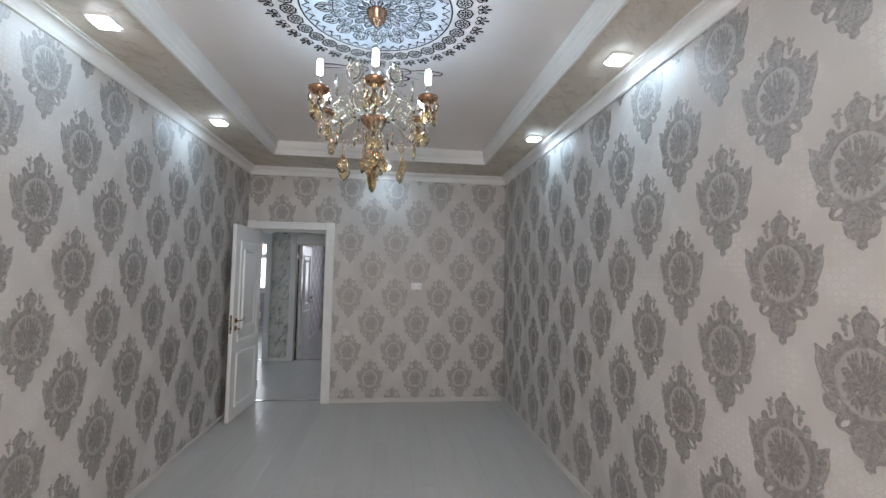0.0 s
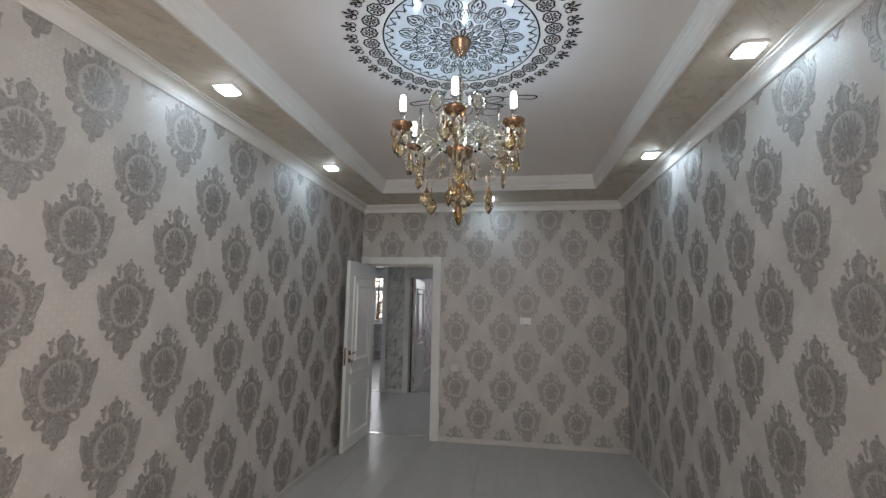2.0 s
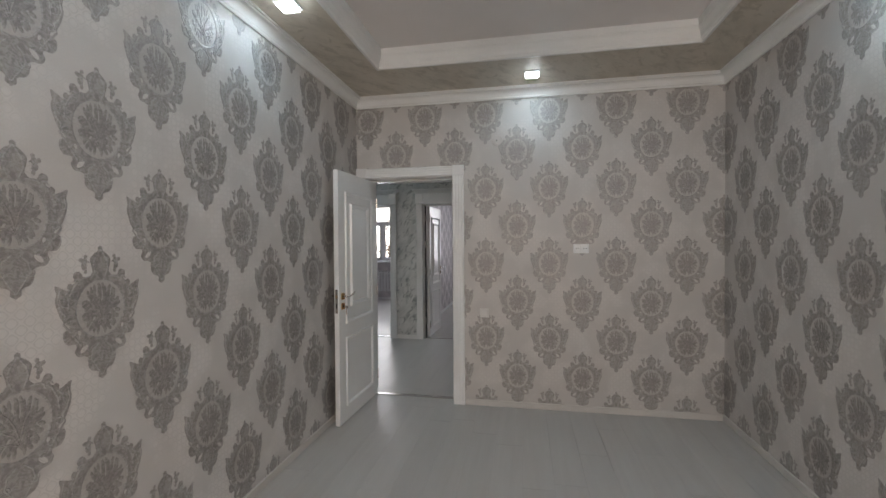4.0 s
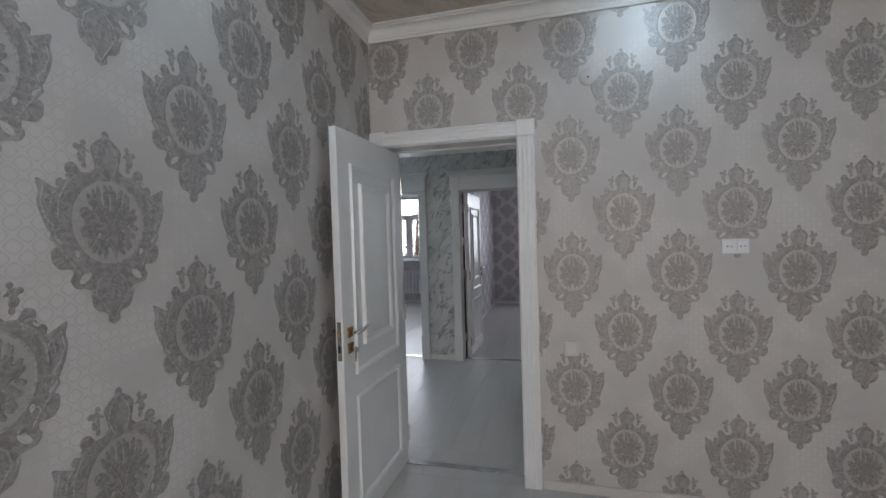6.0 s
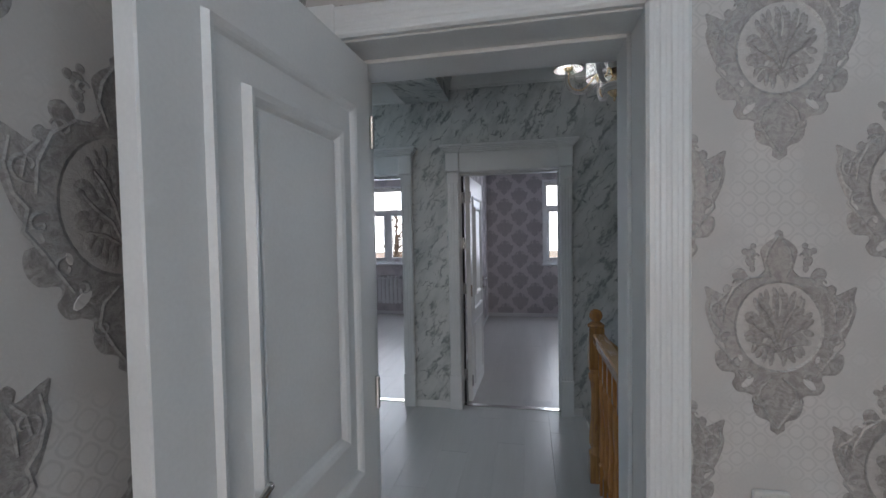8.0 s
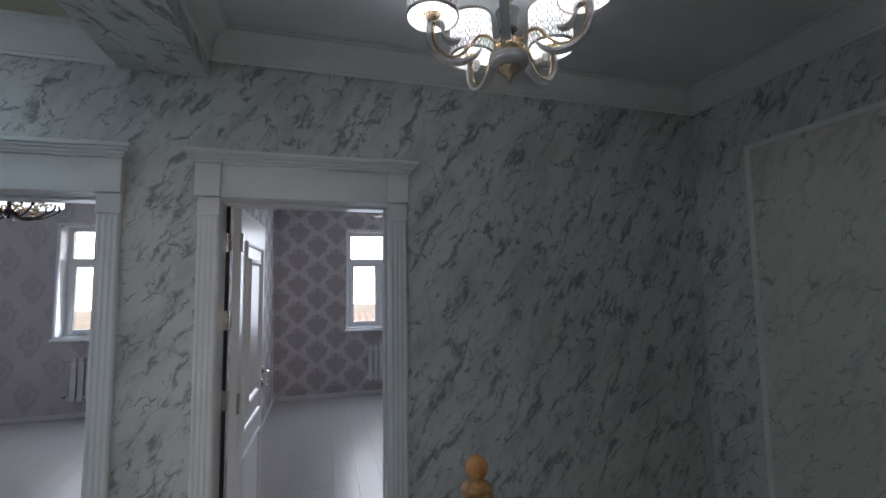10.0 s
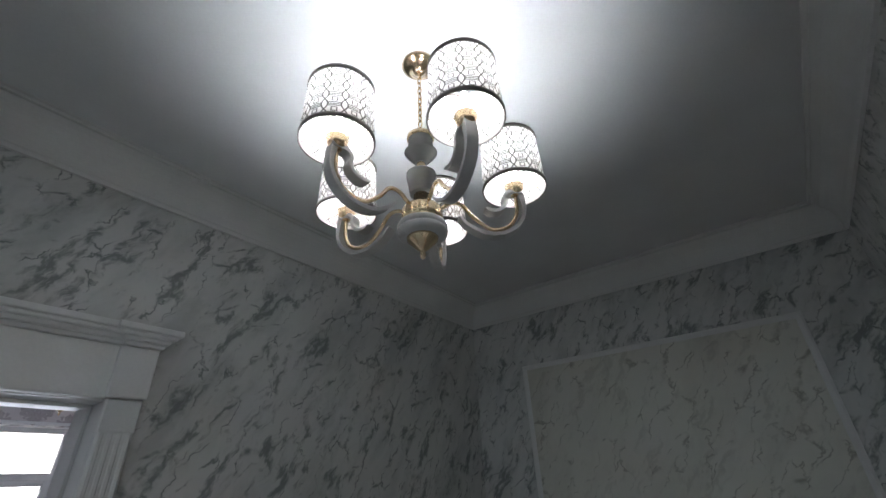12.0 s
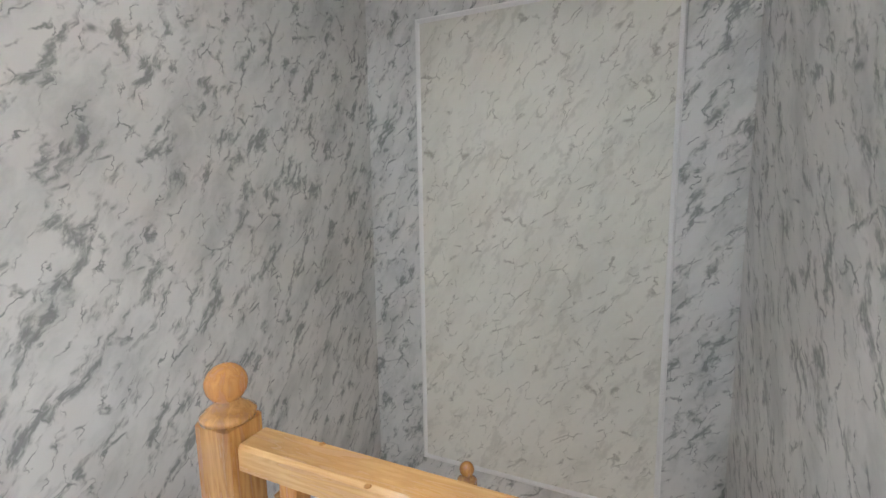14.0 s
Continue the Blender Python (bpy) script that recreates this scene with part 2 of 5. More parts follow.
PLASTER_SOFFIT = marble("beige_marbled_soffit", (0.60, 0.55, 0.475), (0.47, 0.425, 0.36), (0.38, 0.34, 0.28), 1.3, 2.0, 0.8, 0.4, True)
WHITE = plain("white_enamel", (0.78, 0.78, 0.775), 0.33, vary=0.03, bump=0.05)
CROWN = plain("white_moulding_paint", (0.76, 0.755, 0.74), 0.5, vary=0.03, bump=0.1)
CEIL = plain("white_ceiling_paint", (0.70, 0.70, 0.70), 0.75, vary=0.03, bump=0.1)
GLOSS = plain("glossy_stretch_ceiling", (0.76, 0.72, 0.705), 0.06, vary=0.015, bump=0.01)
INK = plain("black_ceiling_print", (0.02, 0.02, 0.028), 0.1, vary=0.1, bump=0.01)
TINT = plain("white_mandala_ground", (0.68, 0.70, 0.745), 0.08, vary=0.02, bump=0.01)
FLOOR = laminate("grey_oak_laminate", (0.395, 0.385, 0.37), (0.525, 0.515, 0.50))
PVC = plain("white_pvc", (0.80, 0.81, 0.82), 0.3, vary=0.02, bump=0.03)
RAD = plain("white_radiator_enamel", (0.76, 0.76, 0.77), 0.3, vary=0.03, bump=0.04)
BRASS = plain("polished_brass", (0.72, 0.50, 0.24), 0.16, 1.0, vary=0.08, bump=0.03)
ROSE = plain("rose_gold", (0.45, 0.29, 0.20), 0.22, 1.0, vary=0.08, bump=0.04)
CHROME = plain("brushed_nickel", (0.62, 0.60, 0.58), 0.2, 1.0, vary=0.05, bump=0.03)
BLACK = plain("black_metal", (0.03, 0.03, 0.032), 0.35, 0.6, vary=0.1)
GREY_LACQUER = plain("grey_white_lacquer", (0.56, 0.545, 0.53), 0.3, vary=0.04)
GOLD_LINE = plain("gold_moulding", (0.50, 0.38, 0.14), 0.35, 0.8, vary=0.15)
PINK_BRASS = plain("pale_brass", (0.80, 0.63, 0.42), 0.15, 1.0, vary=0.06, bump=0.03)
TAUPE = plain("taupe_ribbon", (0.24, 0.21, 0.19), 0.7)
SKIRT = plain("beige_skirting", (0.58, 0.555, 0.53), 0.45, vary=0.05)
SWITCH = plain("cream_switch_plastic", (0.64, 0.625, 0.60), 0.35, vary=0.02)
FOAM = plain("beige_seal_strip", (0.50, 0.42, 0.36), 0.8)
GAP_BLACK = plain("dark_gap", (0.02, 0.02, 0.02), 0.8)
PINE = pine("varnished_pine", (0.66, 0.40, 0.17), (0.50, 0.26, 0.09), (0.12, 0.05, 0.02))
PINE_DARK = pine("amber_turned_pine", (0.56, 0.30, 0.10), (0.34, 0.14, 0.035), (0.12, 0.05, 0.02), True)
PINE_BALL = pine("honey_turned_pine", (0.58, 0.27, 0.07), (0.42, 0.16, 0.035), (0.2, 0.08, 0.02), True)
TREAD = pine("stair_tread_pine", (0.45, 0.26, 0.11), (0.34, 0.18, 0.07), (0.1, 0.05, 0.02))
CRYSTAL = clear("clear_crystal", (0.98, 0.94, 0.82), 0.01, 1.55)
AMBER = clear("cognac_crystal", (0.86, 0.72, 0.47), 0.02, 1.55)
RIB_GLASS = plain("ribbed_frosted_glass", (0.72, 0.74, 0.75), 0.12, vary=0.02, trans=0.55, ior=1.45)
PANE = clear("window_glass", (0.97, 0.98, 0.98), 0.0, 1.1)
SHADE = shade_cloth("chain_print_shade")
LINER = plain("white_shade_liner", (0.85, 0.83, 0.78), 0.6)
BULB = glow("candle_bulb_light", (0.86, 0.94, 1.0), 26)
BULB_WARM = glow("shade_bulb_light", (1.0, 0.93, 0.84), 5)
LED = glow("downlight_diffuser", (0.80, 0.93, 1.0), 34)
ACRYLIC = glow("lit_acrylic_ring", (0.95, 0.97, 1.0), 1.2)
SKY_GLOW = glow("bright_overcast", (0.94, 0.96, 1.0), 3.0)
BRICK = plain("far_plaster", (0.42, 0.38, 0.34), 0.85, vary=0.12)
ROOF_SHEET = plain("rust_brown_roof_sheet", (0.33, 0.28, 0.26), 0.6, vary=0.15)
EARTH = plain("bare_ground", (0.20, 0.18, 0.15), 0.95, vary=0.2, scale=0.6)
BARK = plain("grey_bark", (0.12, 0.10, 0.085), 0.9, vary=0.2)

# ---- mesh helpers ----


def box(bm, x0, y0, z0, x1, y1, z1, bev=0.0):
    """Adds a box, its edges chamfered by bev."""
    r = bmesh.ops.create_cube(bm, size=1.0)
    vs = r["verts"]
    for v in vs:
        v.co = Vector(((x0 + x1) / 2 + v.co.x * (x1 - x0), (y0 + y1) / 2 + v.co.y * (y1 - y0), (z0 + z1) / 2 + v.co.z * (z1 - z0)))
    if bev:
        es = list({e for v in vs for e in v.link_edges})
        bmesh.ops.bevel(bm, geom=es, offset=bev, segments=1, affect='EDGES')
    return bm


def one_box(*a, bev=0.0):
    return box(bmesh.new(), *a, bev=bev)


def lathe(profile, seg=24, bm=None, at=(0, 0, 0), flute=0, depth=0.0):
    """Turns a profile of (radius, z) round the upright axis; flute: lobes cut into it."""
    bm = bm or bmesh.new()
    rings = []
    for r, z in profile:
        ring = []
        for k in range(seg):
            a = 2 * math.pi * k / seg
            rr = max(r, 0.0004) * (1 - depth * (0.5 + 0.5 * math.cos(flute * a)) if flute else 1)
            ring.append(bm.verts.new((at[0] + rr * math.cos(a), at[1] + rr * math.sin(a), at[2] + z)))
        rings.append(ring)
    for a, b in zip(rings, rings[1:]):
        for k in range(seg):
            bm.faces.new((a[k], a[(k + 1) % seg], b[(k + 1) % seg], b[k]))
    if profile[0] != profile[-1]:
        bm.faces.new(reversed(rings[0]))
        bm.faces.new(rings[-1])
    return bm


def tube(points, radius, seg=8, bm=None, flat=1.0):
    """Sweeps a round (or flattened) bar along points."""
    bm = bm or bmesh.new()
    pts = [Vector(p) for p in points]
    rings, up = [], Vector((0.13, 0.27, 1)).normalized()
    for i, p in enumerate(pts):
        d = (pts[min(i + 1, len(pts) - 1)] - pts[max(i - 1, 0)]).normalized()
        s = d.cross(up)
        s = s.normalized() if s.length > 1e-4 else Vector((1, 0, 0))
        u = s.cross(d).normalized()
        r = radius[i] if isinstance(radius, (list, tuple)) else radius
        rings.append([bm.verts.new(p + r * (math.cos(2 * math.pi * k / seg) * s * flat + math.sin(2 * math.pi * k / seg) * u)) for k in range(seg)])
    for a, b in zip(rings, rings[1:]):
        for k in range(seg):
            bm.faces.new((a[k], a[(k + 1) % seg], b[(k + 1) % seg], b[k]))
    bm.faces.new(reversed(rings[0]))
    bm.faces.new(rings[-1])
    return bm


def curve_pts(ctrl, n=24):
    """A smooth line through control points (Catmull-Rom)."""
    c = [Vector(p) for p in ctrl]
    c = [c[0] * 2 - c[1]] + c + [c[-1] * 2 - c[-2]]
    out = []
    m = len(c) - 3
    for i in range(n + 1):
        t = i / n * m
        k = min(int(t), m - 1)
        t -= k
        p0, p1, p2, p3 = c[k:k + 4]
        out.append(0.5 * ((2 * p1) + (p2 - p0) * t + (2 * p0 - 5 * p1 + 4 * p2 - p3) * t * t + (3 * p1 - p0 - 3 * p2 + p3) * t ** 3))
    return out


def part(name, bm, material, parent=None, label="", smooth=False):
    me = bpy.data.meshes.new(name)
    bmesh.ops.recalc_face_normals(bm, faces=bm.faces)
    bm.to_mesh(me)
    bm.free()
    me.materials.append(material)
    if smooth:
        for p in me.polygons:
            p.use_smooth = True
    ob = new(name, me)
    if parent is not None:
        ob.parent = parent
    if label:
        ob["label"] = label
    return ob


def thing(name, label, category, at=(0, 0, 0), group="", kind=""):
    ob = new(name)
    ob.location = at
    return tagged(ob, label, category, group, kind)


def struct(name, bm, material, label, category, smooth=False):
    return tagged(part(name, bm, material, None, "", smooth), label, category, kind="structure")


def frame_run(bm, x0, z0, x1, z1, prof, y, sign=-1):
    """A mitred picture-frame moulding in an upright plane; prof: (inset, proud)."""
    loops = []
    for d, h in prof:
        loops.append([bm.verts.new(p) for p in ((x0 + d, y + sign * h, z0 + d), (x1 - d, y + sign * h, z0 + d), (x1 - d, y + sign * h, z1 - d), (x0 + d, y + sign * h, z1 - d))])
    for a, b in zip(loops, loops[1:]):
        for k in range(4):
            bm.faces.new((a[k], a[(k + 1) % 4], b[(k + 1) % 4], b[k]))
    return bm


def cornice_ring(x0, y0, x1, y1, prof):
    """A moulding that runs round a rectangular room, mitred; prof: (distance from the wall, z), closed."""
    bm = bmesh.new()
    loops = [[bm.verts.new(p) for p in ((x0 + d, y0 + d, z), (x1 - d, y0 + d, z), (x1 - d, y1 - d, z), (x0 + d, y1 - d, z))] for d, z in prof]
    loops.append(loops[0])
    for a, b in zip(loops, loops[1:]):
        for k in range(4):
            bm.faces.new((a[k], a[(k + 1) % 4], b[(k + 1) % 4], b[k]))
    return bm


def crown_profile(zb, zt, out):
    """Crown moulding: foot bead, cove, step, top fillet."""
    h = zt - zb
    p = [(0.0, zb), (0.012, zb), (0.016, zb + 0.012), (0.012, zb + 0.022)]
    for k in range(7):
        a = k / 6 * math.pi / 2
        p.append((0.014 + (out - 0.034) * (1 - math.cos(a)), zb + 0.028 + (h - 0.052) * math.sin(a)))
    p += [(out - 0.012, zt - 0.022), (out - 0.012, zt - 0.012), (out, zt - 0.012), (out, zt), (0.0, zt)]
    return p


def holed_wall(bm, axis, c0, c1, a0, a1, z0, z1, holes):
    """An upright slab between c0 and c1 across, a0 to a1 along, with rectangular holes (a0, a1, z0, z1) cut through."""
    def add(p0, p1, q0, q1):
        if p1 - p0 < 1e-5 or q1 - q0 < 1e-5:
            return
        if axis == "y":
            box(bm, p0, c0, q0, p1, c1, q1)
        else:
            box(bm, c0, p0, q0, c1, p1, q1)
    a = a0
    for h in sorted(holes):
        add(a, h[0], z0, z1)
        add(h[0], h[1], z0, h[2])
        add(h[0], h[1], h[3], z1)
        a = h[1]
    add(a, a1, z0, z1)
    return bm


# ---- plan ----
BX, BY = 3.115, -6.2              # the bedroom: 0 to BX, BY to 0
HW0, HW1, HX = 0.33, 2.45, 2.95   # the hall between its two long walls, and its end wall
RY0, RY1 = 2.71, 6.68             # the two far rooms
SOF, CEI = 2.79, 2.93             # bedroom soffit and raised ceiling
HC = 2.865                        # hall ceiling
def hole(d):
    return (d[0] - 0.03, d[1] + 0.03, -0.012, d[3] + 0.03)


D0 = (0.075, 0.905, 0.0, 2.045)   # bedroom doorway
D1 = (-1.27, -0.465, 0.0, 2.02)
D2 = (0.04, 0.865, 0.0, 2.02)
W1 = (-2.70, -1.50, 0.97, 2.41)
W2 = (0.875, 1.88, 0.95, 2.41)
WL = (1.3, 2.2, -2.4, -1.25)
WB = (0.75, 2.35, 0.9, 2.4)

# ---- structure ----
struct("wall_bedroom_west", one_box(-0.16, BY - 0.3, -0.1, 0, 0.165, 3.1), PAPER_BED, "pale beige wallpapered bedroom wall with silver damask medallions", "wall")
struct("wall_bedroom_east", one_box(BX, BY - 0.3, -0.1, BX + 0.16, 0.165, 3.1), PAPER_BED, "pale beige wallpapered bedroom wall with silver damask medallions", "wall")
struct("wall_bedroom_north", holed_wall(bmesh.new(), "y", 0.0, 0.165, 0.0, BX, -0.1, 3.1, [hole(D0)]), PAPER_BED, "beige damask wallpapered bedroom wall with the doorway", "wall")
struct("wall_bedroom_south", holed_wall(bmesh.new(), "y", BY - 0.3, BY, 0.0, BX, -0.1, 3.1, [WB]), PAPER_BED, "plain beige bedroom wall with a window opening", "wall")
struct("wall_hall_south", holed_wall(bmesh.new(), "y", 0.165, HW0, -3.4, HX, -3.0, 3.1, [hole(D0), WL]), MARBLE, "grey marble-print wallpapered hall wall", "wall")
struct("wall_hall_north", holed_wall(bmesh.new(), "y", HW1, 2.58, -3.95, HX + 0.15, -3.0, 3.1, [hole(D1), hole(D2)]), MARBLE, "grey-green marble-print hall wall with two doorways", "wall")
struct("wall_hall_east", one_box(HX, 0.165, -3.0, HX + 0.15, HW1, 3.1), MARBLE, "grey-green marble-print end wall above the stairwell", "wall")
struct("wall_hall_west", one_box(-3.55, 0.165, -3.0, -3.4, HW1, 3.1), MARBLE, "grey marble-print wallpapered hall end wall", "wall")
PART_X = (-0.27, -0.137)
struct("wall_room_a_south", holed_wall(bmesh.new(), "y", 2.58, RY0, -3.95, PART_X[0], -0.1, 3.1, [hole(D1)]), PAPER_A, "pale rose-white wallpapered room wall", "wall")
struct("wall_room_b_south", holed_wall(bmesh.new(), "y", 2.58, RY0, PART_X[1], 2.75, -0.1, 3.1, [hole(D2)]), PAPER_B, "lilac damask wallpapered room wall", "wall")
struct("wall_partition_a", one_box(PART_X[0], 2.58, -0.1, -0.2035, RY1, 3.1), PAPER_A, "pale rose-white wallpapered partition wall", "wall")
struct("wall_partition_b", one_box(-0.2035, 2.58, -0.1, PART_X[1], RY1, 3.1), PAPER_B, "lilac wallpapered partition wall beside the open door", "wall")
struct("wall_room_a_west", one_box(-3.95, RY0, -0.1, -3.81, RY1, 3.1), PAPER_A, "pale rose-white wallpapered room wall", "wall")
struct("wall_room_b_east", one_box(2.6, RY0, -0.1, 2.75, RY1, 3.1), PAPER_B, "lilac wallpapered room wall", "wall")
struct("wall_room_a_north", holed_wall(bmesh.new(), "y", RY1, RY1 + 0.32, -3.95, -0.2035, -0.1, 3.1, [W1]), PAPER_A, "rose-white wallpapered wall with a white window", "wall")
struct("wall_room_b_north", holed_wall(bmesh.new(), "y", RY1, RY1 + 0.32, -0.2035, 2.75, -0.1, 3.1, [W2]), PAPER_B, "lilac damask wallpapered wall with a white window", "wall")

# ceilings
bm = bmesh.new()
TX0, TX1, TY0, TY1 = 0.44, 2.71, BY + 0.63, -0.63
box(bm, 0, BY, SOF, TX0, 0, SOF + 0.085)
box(bm, TX1, BY, SOF, BX, 0, SOF + 0.085)
box(bm, TX0, BY, SOF, TX1, TY0, SOF + 0.085)
box(bm, TX0, TY1, SOF, TX1, 0, SOF + 0.085)
struct("ceiling_soffit", bm, PLASTER_SOFFIT, "beige marbled dropped soffit round the bedroom ceiling", "ceiling")
struct("ceiling_bedroom", one_box(0, BY, CEI, BX, 0, CEI + 0.1), GLOSS, "glossy white stretch ceiling with a mandala print", "ceiling")
struct("ceiling_hall", one_box(-0.03, HW0, HC, HX, HW1, HC + 0.1), CEIL, "plain white hall ceiling above the stairwell", "ceiling")
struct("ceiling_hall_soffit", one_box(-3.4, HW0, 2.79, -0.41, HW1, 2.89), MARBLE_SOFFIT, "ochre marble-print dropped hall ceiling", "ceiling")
beam = struct("ceiling_beam", one_box(-0.41, HW0, 2.625, -0.03, HW1, 3.0), MARBLE, "grey marble-papered ceiling beam across the hall", "beam")
beam.data.materials.append(MARBLE_UNDER)
for p in beam.data.polygons:
    p.material_index = 1 if abs(p.normal.z) > 0.5 else 0
struct("ceiling_room_a", one_box(-3.81, RY0, 2.8, PART_X[0], RY1, 2.9), CEIL, "plain white room ceiling", "ceiling")
struct("ceiling_room_b", one_box(PART_X[1], RY0, 2.8, 2.6, RY1, 2.9), CEIL, "plain white room ceiling", "ceiling")
struct("roof_slab", one_box(-4.2, BY - 0.4, 3.1, 3.5, RY1 + 0.4, 3.25), BRICK, "concrete roof slab over the whole storey", "roof")

# mouldings
struct("trim_bedroom_crown", cornice_ring(0, BY, BX, 0, crown_profile(2.695, SOF, 0.068)), CROWN, "white crown moulding under the bedroom soffit", "moulding")
tp = [(-0.02, SOF), (-0.016, SOF - 0.006), (0.0, SOF - 0.008), (0.006, SOF - 0.002), (0.006, SOF + 0.012), (0.012, SOF + 0.02), (0.016, SOF + 0.045), (0.026, SOF + 0.065), (0.03, SOF + 0.075), (0.03, SOF + 0.09), (0.034, SOF + 0.094), (0.034, CEI - 0.001), (-0.02, CEI - 0.001)]
struct("trim_bedroom_tray", cornice_ring(TX0, TY0, TX1, TY1, tp), CROWN, "white cove moulding round the raised ceiling", "moulding")
struct("trim_hall_crown", cornice_ring(-0.03, HW0, HX, HW1, crown_profile(2.715, HC, 0.105)), CROWN, "white crown moulding round the hall ceiling", "moulding")


def straight_crown(x0, x1, y, prof, sign):
    bm = bmesh.new()
    a = [bm.verts.new((x0, y + sign * d, z)) for d, z in prof]
    b = [bm.verts.new((x1, y + sign * d, z)) for d, z in prof]
    for k in range(len(prof)):
        j = (k + 1) % len(prof)
        bm.faces.new((a[k], a[j], b[j], b[k]))
    bm.faces.new(a)
    bm.faces.new(b)
    return bm


for yy, sg in ((HW1, -1), (HW0, 1)):
    struct("trim_hall_soffit_crown", straight_crown(-3.4, -0.412, yy, crown_profile(2.637, 2.79, 0.10), sg), CROWN, "white crown moulding under the ochre hall soffit", "moulding")


def skirting(runs, h=0.06, t=0.014):
    bm = bmesh.new()
    for x0, y0, x1, y1 in runs:
        box(bm, min(x0, x1), min(y0, y1), 0.0, max(x0, x1), max(y0, y1), h, 0.003)
    return bm


S = 0.014
struct("baseboard_bedroom", skirting([(0, BY, S, -0.02), (BX - S, BY, BX, 0), (1.015, -S, BX - S, 0)], 0.052), SKIRT, "low beige bedroom skirting board", "skirting")
struct("baseboard_hall", skirting([(-3.4, HW1 - S, -1.405, HW1), (-0.38, HW1 - S, -0.055, HW1), (0.955, HW1 - S, 1.03, HW1)]), CROWN, "low white hall skirting board", "skirting")
struct("baseboard_rooms", skirting([(-3.81, RY1 - S, PART_X[0], RY1), (-3.81, RY0, -3.81 + S, RY1 - S), (PART_X[1], RY1 - S, 2.6, RY1), (PART_X[1], RY0, PART_X[1] + S, RY1 - S)]), WHITE, "low white skirting board in the far rooms", "skirting")


# floors: slab below, laminate planks on top
STAIR_X = 1.05
bm = bmesh.new()
box(bm, 0.0, BY, -0.2, BX, 0.0, -0.012)
box(bm, -3.4, HW0, -0.2, STAIR_X, HW1, -0.012)
box(bm, -3.81, RY0, -0.2, PART_X[0], RY1, -0.012)
box(bm, PART_X[1], RY0, -0.2, 2.6, RY1, -0.012)
floor_slab = struct("floor", bm, FLOOR, "pale grey oak laminate floor", "floor")
struct("floor_lower", one_box(-3.4, HW0, -3.0, HX, HW1, -2.9), FLOOR, "grey floor of the storey below", "floor")

